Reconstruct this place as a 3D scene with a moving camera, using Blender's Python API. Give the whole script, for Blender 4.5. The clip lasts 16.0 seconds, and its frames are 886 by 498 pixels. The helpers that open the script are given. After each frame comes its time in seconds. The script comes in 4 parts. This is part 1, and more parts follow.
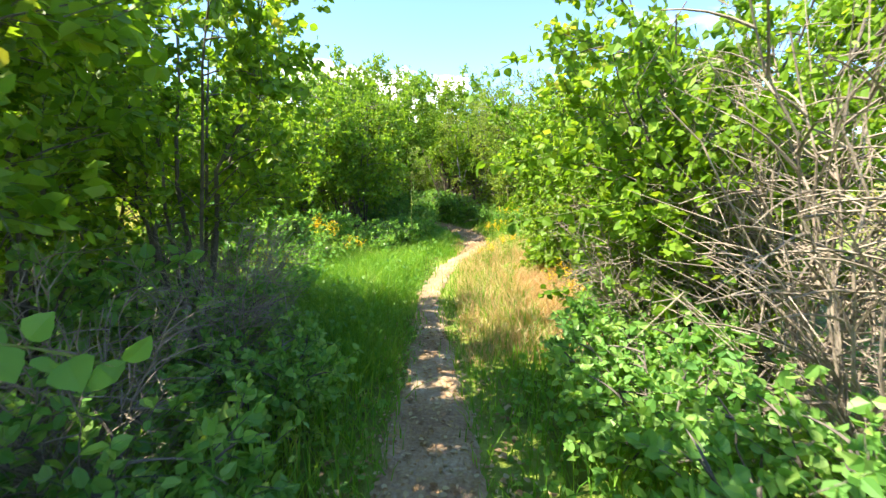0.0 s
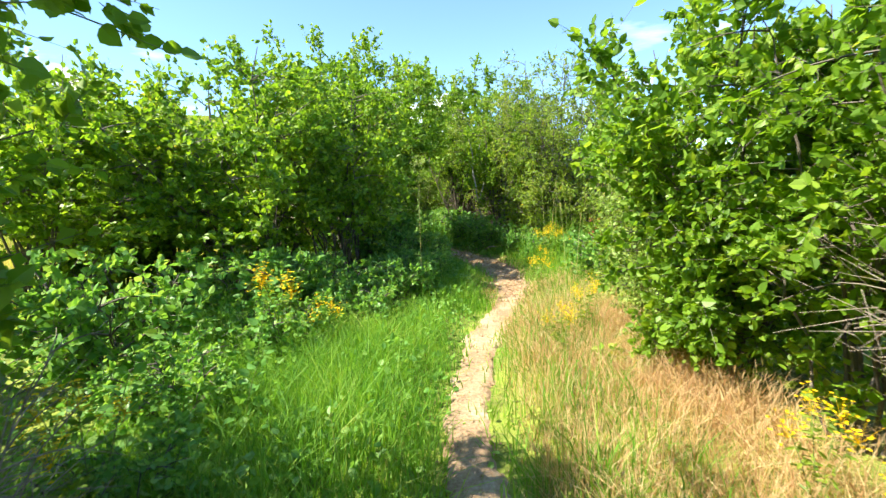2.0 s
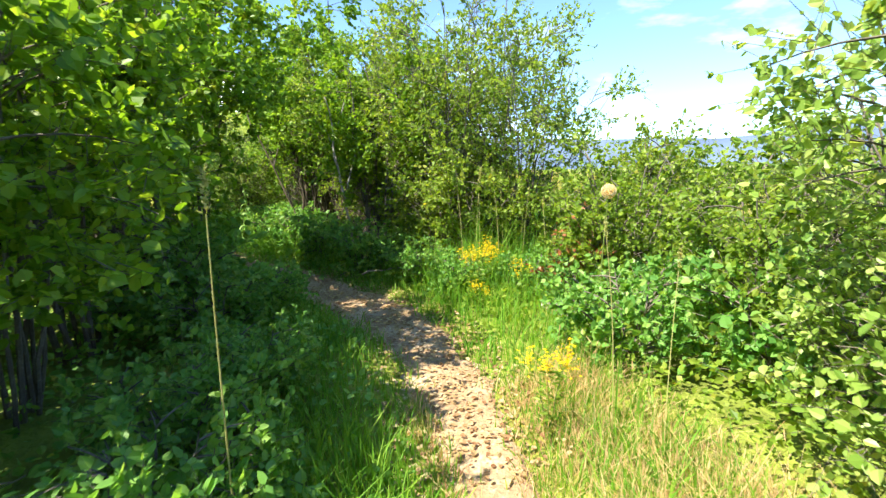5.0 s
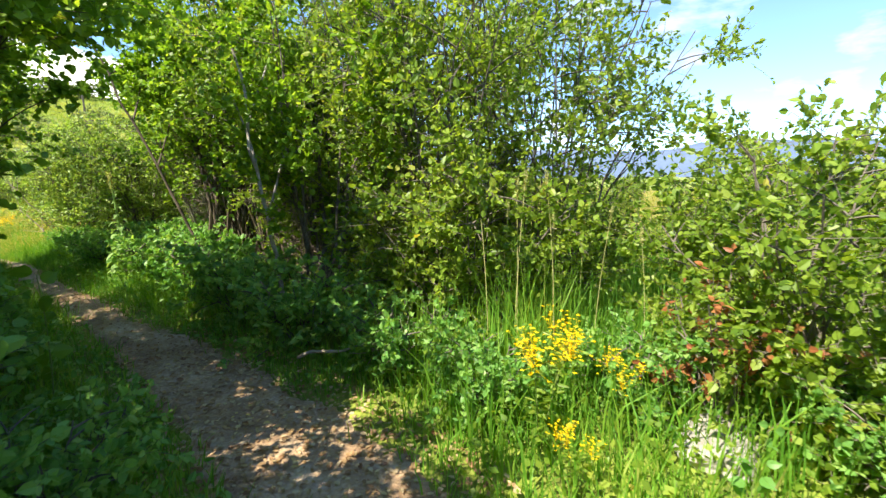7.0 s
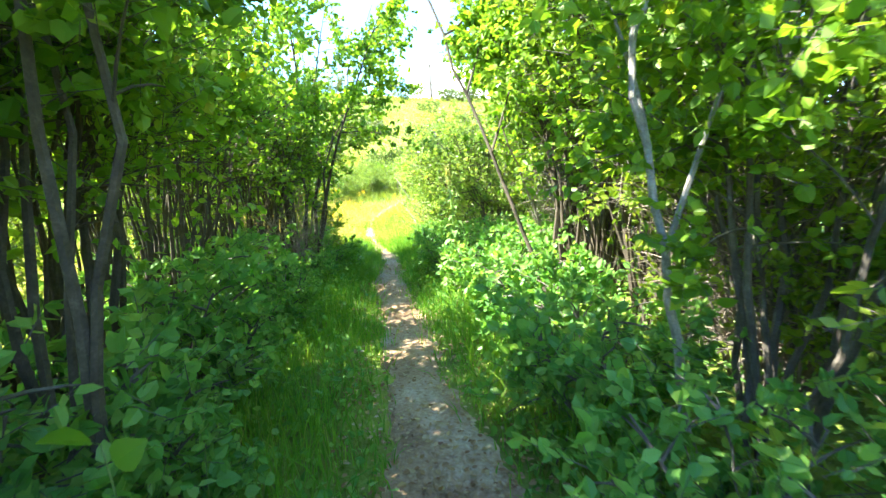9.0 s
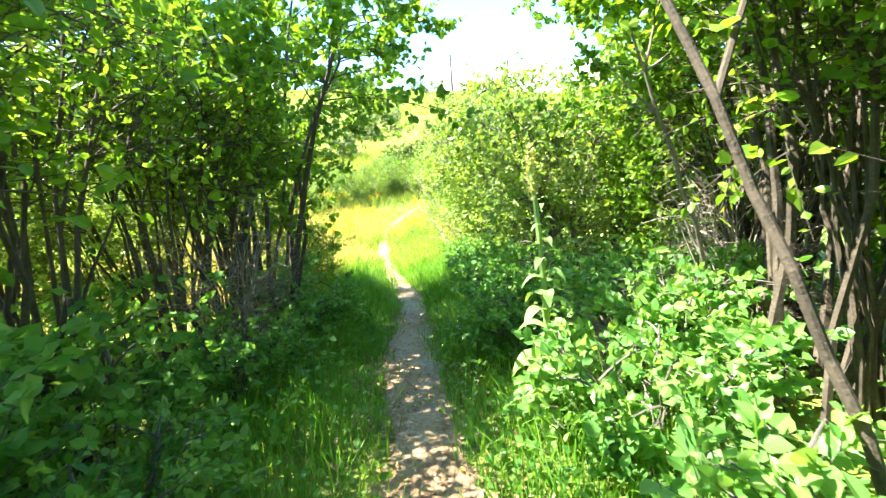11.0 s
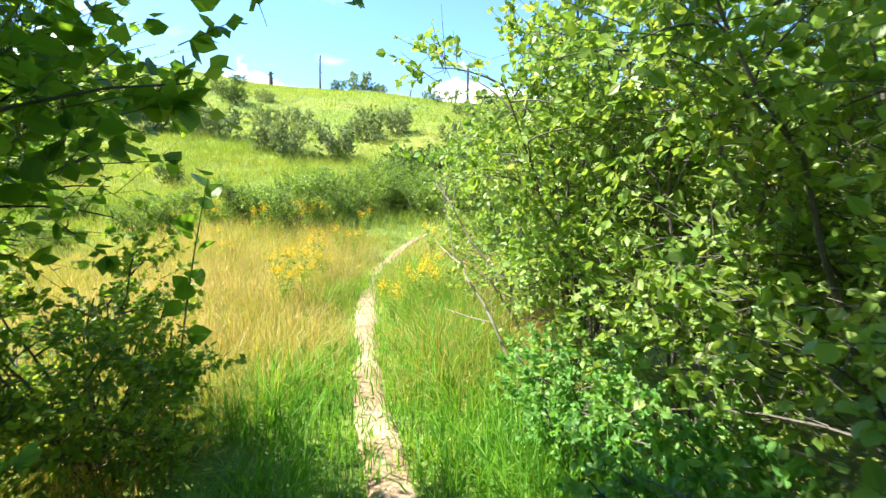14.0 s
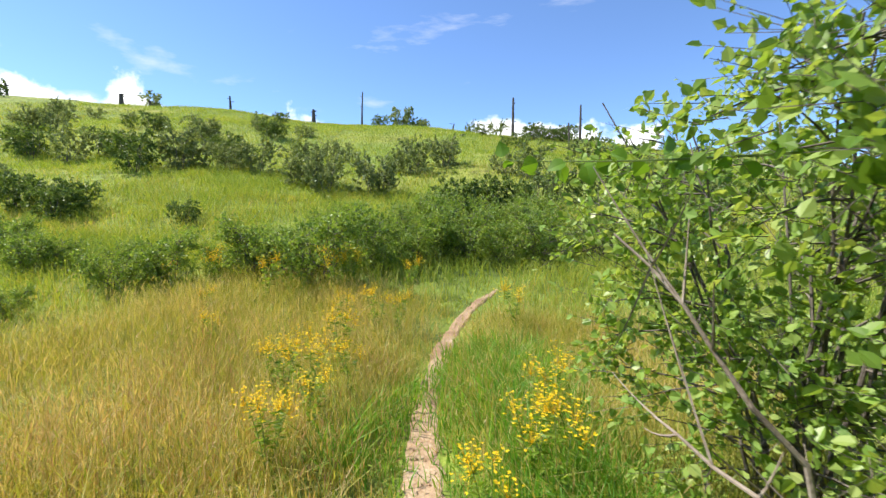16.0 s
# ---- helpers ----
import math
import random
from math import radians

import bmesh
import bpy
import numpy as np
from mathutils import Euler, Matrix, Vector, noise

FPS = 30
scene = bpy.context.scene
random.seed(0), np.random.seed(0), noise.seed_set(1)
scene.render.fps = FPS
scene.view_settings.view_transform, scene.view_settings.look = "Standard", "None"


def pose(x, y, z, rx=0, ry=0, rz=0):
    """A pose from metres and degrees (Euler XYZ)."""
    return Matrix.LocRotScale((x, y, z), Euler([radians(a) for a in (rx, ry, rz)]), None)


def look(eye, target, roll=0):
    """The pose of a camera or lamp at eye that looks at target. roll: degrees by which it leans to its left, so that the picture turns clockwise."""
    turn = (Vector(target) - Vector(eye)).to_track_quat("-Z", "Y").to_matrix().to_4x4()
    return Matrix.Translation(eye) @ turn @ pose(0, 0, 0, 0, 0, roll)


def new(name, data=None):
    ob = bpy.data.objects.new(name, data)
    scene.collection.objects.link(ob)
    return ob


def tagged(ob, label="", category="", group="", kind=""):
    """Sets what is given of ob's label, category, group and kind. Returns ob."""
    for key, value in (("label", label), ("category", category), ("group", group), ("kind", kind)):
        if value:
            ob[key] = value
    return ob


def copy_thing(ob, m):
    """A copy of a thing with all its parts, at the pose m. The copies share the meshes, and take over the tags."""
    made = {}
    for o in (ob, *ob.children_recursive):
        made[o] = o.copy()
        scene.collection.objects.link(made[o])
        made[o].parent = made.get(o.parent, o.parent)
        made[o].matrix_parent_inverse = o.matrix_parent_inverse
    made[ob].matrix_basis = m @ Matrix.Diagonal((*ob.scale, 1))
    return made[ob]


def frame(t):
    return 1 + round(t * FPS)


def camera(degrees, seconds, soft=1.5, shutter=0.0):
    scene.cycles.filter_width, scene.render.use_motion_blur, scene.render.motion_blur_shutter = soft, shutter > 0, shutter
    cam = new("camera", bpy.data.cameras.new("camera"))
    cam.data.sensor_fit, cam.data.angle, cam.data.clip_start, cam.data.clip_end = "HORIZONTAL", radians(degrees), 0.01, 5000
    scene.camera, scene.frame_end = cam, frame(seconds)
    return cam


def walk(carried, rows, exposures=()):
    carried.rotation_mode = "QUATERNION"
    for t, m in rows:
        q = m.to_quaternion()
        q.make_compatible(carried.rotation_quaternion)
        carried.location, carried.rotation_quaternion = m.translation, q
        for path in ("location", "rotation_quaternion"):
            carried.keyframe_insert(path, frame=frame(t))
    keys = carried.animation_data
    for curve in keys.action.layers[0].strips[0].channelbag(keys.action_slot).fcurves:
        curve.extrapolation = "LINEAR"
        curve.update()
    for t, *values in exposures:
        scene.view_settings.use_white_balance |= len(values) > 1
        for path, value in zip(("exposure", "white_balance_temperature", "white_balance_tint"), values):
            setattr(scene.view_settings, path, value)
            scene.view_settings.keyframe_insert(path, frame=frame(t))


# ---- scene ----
PATH = [
    (0.0, pose(0.000, 0.000, 1.450, 80.60, -0.00, 0.00)),
    (0.5, pose(-0.058, 0.703, 1.463, 80.90, 0.23, 0.16)),
    (1.0, pose(-0.096, 1.395, 1.453, 82.30, 0.18, 0.48)),
    (1.5, pose(-0.166, 2.181, 1.420, 82.50, 0.05, 1.51)),
    (2.0, pose(-0.262, 2.843, 1.420, 82.59, 1.96, 0.18)),
    (2.5, pose(-0.339, 3.498, 1.383, 82.10, 1.35, 0.18)),
    (3.0, pose(-0.365, 4.178, 1.375, 81.90, -0.13, -0.79)),
    (3.5, pose(-0.320, 4.849, 1.393, 82.01, -0.49, -2.96)),
    (4.0, pose(-0.352, 5.487, 1.404, 81.75, -0.63, -5.67)),
    (4.5, pose(-0.358, 6.105, 1.451, 80.84, 0.86, -13.31)),
    (7.0, pose(0.089, 9.388, 1.443, 81.20, 0.29, -26.83)),
    (7.5, pose(0.243, 10.044, 1.514, 80.86, 0.71, -17.08)),
    (8.0, pose(0.340, 10.694, 1.460, 79.41, 1.28, -8.67)),
    (8.5, pose(0.385, 11.291, 1.471, 79.63, 2.21, 8.16)),
    (9.0, pose(0.178, 11.992, 1.465, 80.41, 3.53, 14.85)),
    (9.5, pose(-0.081, 12.706, 1.457, 81.10, 4.43, 18.37)),
    (12.0, pose(-1.340, 15.838, 1.456, 79.69, 2.47, 15.05)),
    (12.5, pose(-1.575, 16.473, 1.408, 79.50, -0.21, 14.82)),
    (13.0, pose(-1.807, 17.143, 1.360, 79.70, -0.45, 15.17)),
    (13.5, pose(-2.121, 17.790, 1.347, 80.40, -0.63, 17.03)),
    (14.0, pose(-2.445, 18.370, 1.367, 82.60, -0.64, 17.54)),
    (14.5, pose(-2.728, 18.952, 1.400, 84.11, -0.88, 19.00)),
    (15.0, pose(-3.047, 19.494, 1.467, 84.52, -0.87, 19.61)),
    (15.5, pose(-3.356, 20.043, 1.487, 85.65, -0.75, 22.03)),
    (16.0, pose(-3.696, 20.560, 1.449, 86.96, -0.28, 22.35)),
]

# ---- camera ----
cam = camera(88.2, 16.0, soft=1.4, shutter=0.15)
walk(cam, PATH, [(0.0, 2.2, 7300, 8), (2.0, 1.92, 7200, 6), (3.0, 1.95, 7200, 5), (4.5, 1.95, 7300, 4), (7.0, 1.75, 7400, 7), (7.6, 1.95, 7400, 7), (8.4, 3.1, 6900, 2), (9.2, 3.3, 6600, 3),
                 (12.0, 2.95, 6600, 5), (13.0, 2.65, 6500, 5), (14.5, 1.75, 6500, 5), (15.2, 1.45, 6700, 7), (16.0, 1.1, 6700, 11)])

# ---- world and sun ----
SUN_BEARING, SUN_HEIGHT = 105.0, 53.0          # degrees left of +y, degrees above the ground
world = bpy.data.worlds.new("summer_sky")
scene.world = world
world.use_nodes = True
wn, wl = world.node_tree.nodes, world.node_tree.links
sky = wn.new("ShaderNodeTexSky")
sky.sky_type, sky.sun_disc = "NISHITA", False
sky.sun_elevation, sky.sun_rotation = radians(SUN_HEIGHT), radians(-SUN_BEARING)
sky.altitude, sky.air_density, sky.dust_density, sky.ozone_density = 2000, 1.0, 0.05, 8.0
wcoord = wn.new("ShaderNodeTexCoord")
wmap = wn.new("ShaderNodeMapping")
wmap.inputs["Scale"].default_value = (1.2, 2.6, 6.5)
wmap.inputs["Location"].default_value = (0.3, 0.1, 0.35)
wl.new(wcoord.outputs["Generated"], wmap.inputs["Vector"])
wnoise = wn.new("ShaderNodeTexNoise")
wnoise.inputs["Scale"].default_value = 2.2
wnoise.inputs["Detail"].default_value = 9
wnoise.inputs["Roughness"].default_value = 0.55
wl.new(wmap.outputs["Vector"], wnoise.inputs["Vector"])
wramp = wn.new("ShaderNodeValToRGB")
wramp.color_ramp.elements[0].position = 0.53
wramp.color_ramp.elements[1].position = 0.8
wsep = wn.new("ShaderNodeSeparateXYZ")
wl.new(wcoord.outputs["Generated"], wsep.inputs["Vector"])
wlow = wn.new("ShaderNodeMath")
wlow.operation = "MULTIPLY_ADD"
wl.new(wsep.outputs["Z"], wlow.inputs[0])
wlow.inputs[1].default_value = -0.1
wl.new(wnoise.outputs["Fac"], wlow.inputs[2])
wl.new(wlow.outputs[0], wramp.inputs["Fac"])
wmix = wn.new("ShaderNodeMixRGB")
wl.new(wramp.outputs["Color"], wmix.inputs["Fac"])
wl.new(sky.outputs["Color"], wmix.inputs["Color1"])
wmix.inputs["Color2"].default_value = (4.1, 4.4, 4.9, 1)
cumulus = wn.new("ShaderNodeTexNoise")
cumulus.inputs["Scale"].default_value, cumulus.inputs["Detail"].default_value, cumulus.inputs["Roughness"].default_value = 6.5, 8, 0.55
wl.new(wcoord.outputs["Generated"], cumulus.inputs["Vector"])
lowband = wn.new("ShaderNodeMapRange")
lowband.inputs["From Min"].default_value, lowband.inputs["From Max"].default_value = 0.30, 0.2
lowband.inputs["To Min"].default_value, lowband.inputs["To Max"].default_value = -0.22, 0.06
wl.new(wsep.outputs["Z"], lowband.inputs["Value"])
heap = wn.new("ShaderNodeMath")
heap.operation = "ADD"
wl.new(cumulus.outputs["Fac"], heap.inputs[0])
wl.new(lowband.outputs[0], heap.inputs[1])
hramp = wn.new("ShaderNodeValToRGB")
hramp.color_ramp.elements[0].position, hramp.color_ramp.elements[1].position = 0.525, 0.61
side = wn.new("ShaderNodeMapRange")          # cumulus only over the hill
side.inputs["From Min"].default_value, side.inputs["From Max"].default_value = -0.12, 0.12
side.inputs["To Min"].default_value, side.inputs["To Max"].default_value = 0.0, -0.16
wl.new(wsep.outputs["X"], side.inputs["Value"])
heap2 = wn.new("ShaderNodeMath")
heap2.operation = "ADD"
wl.new(heap.outputs[0], heap2.inputs[0])
wl.new(side.outputs[0], heap2.inputs[1])
wl.new(heap2.outputs[0], hramp.inputs["Fac"])
wmix2 = wn.new("ShaderNodeMixRGB")
wmix2.inputs["Color2"].default_value = (6.5, 6.7, 7.0, 1)
wl.new(hramp.outputs["Color"], wmix2.inputs["Fac"])
wl.new(wmix.outputs["Color"], wmix2.inputs["Color1"])
wl.new(wmix2.outputs["Color"], wn["Background"].inputs["Color"])
wn["Background"].inputs["Strength"].default_value = 0.125

sun = new("sun", bpy.data.lights.new("sun", "SUN"))
sun.data.energy, sun.data.angle, sun.data.color = 4.1, radians(0.53), (1.0, 0.95, 0.86)
sb, sh = radians(SUN_BEARING), radians(SUN_HEIGHT)
sun.matrix_world = look((-40 * math.sin(sb) * math.cos(sh), 40 * math.cos(sb) * math.cos(sh), 40 * math.sin(sh)), (0, 0, 0))


# ---- materials ----
def nodes_of(name):
    m = bpy.data.materials.new(name)
    m.use_nodes = True
    return m, m.node_tree.nodes, m.node_tree.links, m.node_tree.nodes["Principled BSDF"]


def ramp(n, stops):
    r = n.new("ShaderNodeValToRGB")
    els = r.color_ramp.elements
    while len(els) < len(stops):
        els.new(0.5)
    for e, (p, c) in zip(els, stops):
        e.position, e.color = p, (*c, 1)
    return r


def noise_node(n, l, scale, detail=6, rough=0.6, coord="Object"):
    tc = n.new("ShaderNodeTexCoord")
    t = n.new("ShaderNodeTexNoise")
    t.inputs["Scale"].default_value, t.inputs["Detail"].default_value, t.inputs["Roughness"].default_value = scale, detail, rough
    l.new(tc.outputs[coord], t.inputs["Vector"])
    return t


def leaf_material(name, stops, glow=0.5, rough=0.42, patch=1.4):
    """Thin plant matter: glossy above, letting light through, each leaf with its own tint."""
    m, n, l, p = nodes_of(name)
    geo = n.new("ShaderNodeNewGeometry")
    big = noise_node(n, l, patch, 3)
    add = n.new("ShaderNodeMath")
    add.operation = "MULTIPLY_ADD"
    l.new(big.outputs["Fac"], add.inputs[0])
    add.inputs[1].default_value = 0.9
    sub = n.new("ShaderNodeMath")
    sub.operation = "MULTIPLY_ADD"
    l.new(geo.outputs["Random Per Island"], sub.inputs[0])
    sub.inputs[1].default_value, sub.inputs[2].default_value = 0.62, -0.26
    l.new(sub.outputs[0], add.inputs[2])
    r = ramp(n, stops)
    l.new(add.outputs[0], r.inputs["Fac"])
    l.new(r.outputs["Color"], p.inputs["Base Color"])
    p.inputs["Roughness"].default_value = rough
    p.inputs["Specular IOR Level"].default_value = 0.32
    tr = n.new("ShaderNodeBsdfTranslucent")
    tint = n.new("ShaderNodeMixRGB")
    tint.blend_type = "MULTIPLY"
    tint.inputs["Fac"].default_value = 1
    tint.inputs["Color2"].default_value = (1.65, 1.5, 0.7, 1)
    l.new(r.outputs["Color"], tint.inputs["Color1"])
    l.new(tint.outputs["Color"], tr.inputs["Color"])
    mix = n.new("ShaderNodeMixShader")
    mix.inputs["Fac"].default_value = glow
    l.new(p.outputs[0], mix.inputs[1])
    l.new(tr.outputs[0], mix.inputs[2])
    l.new(mix.outputs[0], n["Material Output"].inputs["Surface"])
    return m


def rough_material(name, stops, scale=6.0, fine=60.0, bump=0.4, rough=0.9, dist=0.01):
    m, n, l, p = nodes_of(name)
    a, b = noise_node(n, l, scale, 5), noise_node(n, l, fine, 4)
    mixv = n.new("ShaderNodeMixRGB")
    mixv.inputs["Fac"].default_value = 0.4
    l.new(a.outputs["Fac"], mixv.inputs["Color1"])
    l.new(b.outputs["Fac"], mixv.inputs["Color2"])
    r = ramp(n, stops)
    l.new(mixv.outputs["Color"], r.inputs["Fac"])
    l.new(r.outputs["Color"], p.inputs["Base Color"])
    p.inputs["Roughness"].default_value = rough
    bp = n.new("ShaderNodeBump")
    bp.inputs["Strength"].default_value, bp.inputs["Distance"].default_value = bump, dist
    l.new(b.outputs["Fac"], bp.inputs["Height"])
    l.new(bp.outputs["Normal"], p.inputs["Normal"])
    return m


LEAF_ALDER = leaf_material("alder_leaf", [(0.15, (0.085, 0.19, 0.02)), (0.5, (0.165, 0.31, 0.03)), (0.85, (0.27, 0.4, 0.055)), (0.98, (0.42, 0.38, 0.07))])
LEAF_BIRCH = leaf_material("birch_leaf", [(0.15, (0.13, 0.24, 0.04)), (0.5, (0.24, 0.37, 0.075)), (0.85, (0.38, 0.47, 0.15)), (0.97, (0.46, 0.4, 0.1))], glow=0.42, rough=0.38)
LEAF_WILLOW = leaf_material("willow_leaf", [(0.15, (0.1, 0.19, 0.025)), (0.5, (0.19, 0.3, 0.038)), (0.85, (0.3, 0.39, 0.07)), (0.97, (0.42, 0.34, 0.07))])
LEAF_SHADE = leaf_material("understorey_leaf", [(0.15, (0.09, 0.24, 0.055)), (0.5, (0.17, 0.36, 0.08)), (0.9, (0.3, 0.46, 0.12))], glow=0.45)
GRASS_HILL = leaf_material("hill_grass", [(0.12, (0.150, 0.250, 0.037)), (0.45, (0.250, 0.338, 0.044)), (0.75, (0.362, 0.388, 0.062)), (0.95, (0.500, 0.375, 0.125))], glow=0.35, rough=0.6, patch=0.3)
LEAF_HILL = leaf_material("hill_shrub_leaf", [(0.1, (0.11, 0.16, 0.055)), (0.5, (0.19, 0.25, 0.1)), (0.9, (0.33, 0.37, 0.18))], glow=0.35, patch=0.8)
LEAF_HILL_DARK = leaf_material("dark_hill_shrub_leaf", [(0.1, (0.055, 0.105, 0.022)), (0.5, (0.11, 0.18, 0.04)), (0.9, (0.22, 0.29, 0.07))], glow=0.35, patch=0.8)
LEAF_BRAMBLE = leaf_material("bramble_leaf", [(0.1, (0.11, 0.2, 0.03)), (0.5, (0.2, 0.31, 0.055)), (0.9, (0.36, 0.42, 0.1))], glow=0.4)
LEAF_RED = leaf_material("withered_leaf", [(0.1, (0.2, 0.07, 0.03)), (0.6, (0.33, 0.13, 0.05)), (0.95, (0.25, 0.2, 0.06))], glow=0.3)
GRASS_GREEN = leaf_material("green_grass", [(0.10, (0.075, 0.22, 0.025)), (0.50, (0.14, 0.32, 0.035)), (0.85, (0.24, 0.39, 0.055)), (0.97, (0.44, 0.4, 0.14))], glow=0.45, rough=0.55)
GRASS_DRY = leaf_material("dry_grass", [(0.1, (0.36, 0.2, 0.1)), (0.4, (0.5, 0.34, 0.18)), (0.75, (0.62, 0.49, 0.28)), (0.95, (0.42, 0.4, 0.11))], glow=0.35, rough=0.6)
GRASS_MEADOW = leaf_material("meadow_grass", [(0.1, (0.2, 0.27, 0.035)), (0.45, (0.36, 0.35, 0.075)), (0.68, (0.51, 0.42, 0.17)), (0.92, (0.58, 0.43, 0.24))], glow=0.4, rough=0.6, patch=0.7)
SEED_STRAW = leaf_material("straw_seed_head", [(0.2, (0.3, 0.33, 0.12)), (0.8, (0.55, 0.5, 0.24))], glow=0.3, rough=0.7)
PETAL = leaf_material("yellow_petal", [(0.2, (0.74, 0.5, 0.008)), (0.8, (0.84, 0.64, 0.02))], glow=0.25, rough=0.6)
FLUFF = leaf_material("seed_fluff", [(0.2, (0.62, 0.55, 0.45)), (0.8, (0.75, 0.68, 0.58))], glow=0.5, rough=0.9)
BARK = rough_material("grey_brown_bark", [(0.3, (0.06, 0.05, 0.04)), (0.55, (0.14, 0.12, 0.1)), (0.75, (0.26, 0.23, 0.2))], 9, 70, 0.5)
TWIG_DEAD = rough_material("dead_grey_twig", [(0.25, (0.13, 0.1, 0.075)), (0.5, (0.26, 0.21, 0.165)), (0.75, (0.42, 0.37, 0.31))], 5, 50, 0.4)
BARK_PALE = rough_material("pale_grey_bark", [(0.3, (0.16, 0.14, 0.12)), (0.5, (0.32, 0.29, 0.26)), (0.7, (0.5, 0.47, 0.43))], 14, 90, 0.5)
BARK_DARK = rough_material("dark_brown_bark", [(0.3, (0.04, 0.03, 0.022)), (0.55, (0.1, 0.078, 0.055)), (0.75, (0.19, 0.15, 0.11))], 9, 70, 0.5)
CHARRED = rough_material("weathered_snag_wood", [(0.3, (0.03, 0.027, 0.025)), (0.6, (0.1, 0.085, 0.075)), (0.8, (0.2, 0.17, 0.15))], 3, 30, 0.6)
DIRT = rough_material("trodden_dirt", [(0.32, (0.2, 0.112, 0.06)), (0.5, (0.37, 0.245, 0.145)), (0.66, (0.55, 0.44, 0.31))], 2.2, 38, 0.9, 0.95, 0.02)
LITTER = leaf_material("fallen_leaf", [(0.15, (0.2, 0.1, 0.05)), (0.5, (0.36, 0.24, 0.12)), (0.8, (0.5, 0.4, 0.25)), (0.95, (0.5, 0.36, 0.06))], glow=0.15, rough=0.7)
STONE = rough_material("pale_stone", [(0.3, (0.2, 0.18, 0.16)), (0.6, (0.36, 0.34, 0.31)), (0.8, (0.45, 0.43, 0.4))], 7, 60, 0.7)
MULLEIN_LEAF = leaf_material("woolly_pale_leaf", [(0.2, (0.2, 0.34, 0.1)), (0.8, (0.33, 0.46, 0.17))], glow=0.35, rough=0.7)
STALK = leaf_material("green_stalk", [(0.2, (0.12, 0.2, 0.05)), (0.8, (0.22, 0.28, 0.08))], glow=0.15)


def ground_material():
    m, n, l, p = nodes_of("grassy_soil")
    a, b, c = noise_node(n, l, 0.16, 6, 0.65), noise_node(n, l, 2.5, 6), noise_node(n, l, 28, 4)
    field = ramp(n, [(0.3, (0.09, 0.14, 0.022)), (0.45, (0.18, 0.25, 0.035)), (0.6, (0.26, 0.29, 0.045)), (0.76, (0.26, 0.19, 0.08))])
    l.new(a.outputs["Fac"], field.inputs["Fac"])
    clump = ramp(n, [(0.3, (0.45, 0.45, 0.42)), (0.65, (1.25, 1.25, 1.2))])
    l.new(b.outputs["Fac"], clump.inputs["Fac"])
    mul = n.new("ShaderNodeMixRGB")
    mul.blend_type, mul.inputs["Fac"].default_value = "MULTIPLY", 1
    l.new(field.outputs["Color"], mul.inputs["Color1"])
    l.new(clump.outputs["Color"], mul.inputs["Color2"])
    l.new(mul.outputs["Color"], p.inputs["Base Color"])
    p.inputs["Roughness"].default_value = 0.95
    bp = n.new("ShaderNodeBump")
    bp.inputs["Strength"].default_value, bp.inputs["Distance"].default_value = 0.8, 0.05
    l.new(c.outputs["Fac"], bp.inputs["Height"])
    l.new(bp.outputs["Normal"], p.inputs["Normal"])
    return m


GROUND = ground_material()


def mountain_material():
    m, n, l, p = nodes_of("far_mountain_painted_haze")
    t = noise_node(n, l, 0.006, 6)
    # distance haze is painted: blue base colour here, faint blue emission below
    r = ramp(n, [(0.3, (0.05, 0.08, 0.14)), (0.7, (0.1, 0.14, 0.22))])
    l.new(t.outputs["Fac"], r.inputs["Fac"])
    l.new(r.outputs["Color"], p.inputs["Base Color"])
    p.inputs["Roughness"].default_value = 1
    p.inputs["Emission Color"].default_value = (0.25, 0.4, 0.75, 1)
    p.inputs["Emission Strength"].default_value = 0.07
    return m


# ---- mesh tools ----
class Soup:
    """Collects vertices and faces of many small pieces for one mesh."""

    def __init__(self):
        self.v, self.q, self.t, self.n = [], [], [], 0

    def add(self, v, quads=None, tris=None):
        v = np.asarray(v, float).reshape(-1, 3)
        if quads is not None and len(quads):
            self.q.append(np.asarray(quads) + self.n)
        if tris is not None and len(tris):
            self.t.append(np.asarray(tris) + self.n)
        self.v.append(v)
        self.n += len(v)

    def mesh(self, name, smooth=False):
        me = bpy.data.meshes.new(name)
        v = np.concatenate(self.v)
        q = np.concatenate(self.q) if self.q else np.zeros((0, 4), int)
        t = np.concatenate(self.t) if self.t else np.zeros((0, 3), int)
        me.vertices.add(len(v))
        me.vertices.foreach_set("co", v.astype(np.float32).ravel())
        me.loops.add(q.size + t.size)
        me.loops.foreach_set("vertex_index", np.r_[q.ravel(), t.ravel()].astype(np.int32))
        me.polygons.add(len(q) + len(t))
        me.polygons.foreach_set("loop_start", np.r_[np.arange(len(q)) * 4, q.size + np.arange(len(t)) * 3].astype(np.int32))
        me.polygons.foreach_set("use_smooth", np.full(len(q) + len(t), smooth))
        me.update(calc_edges=True)
        return me


def unit(a):
    return a / np.maximum(np.linalg.norm(a, axis=-1, keepdims=True), 1e-9)


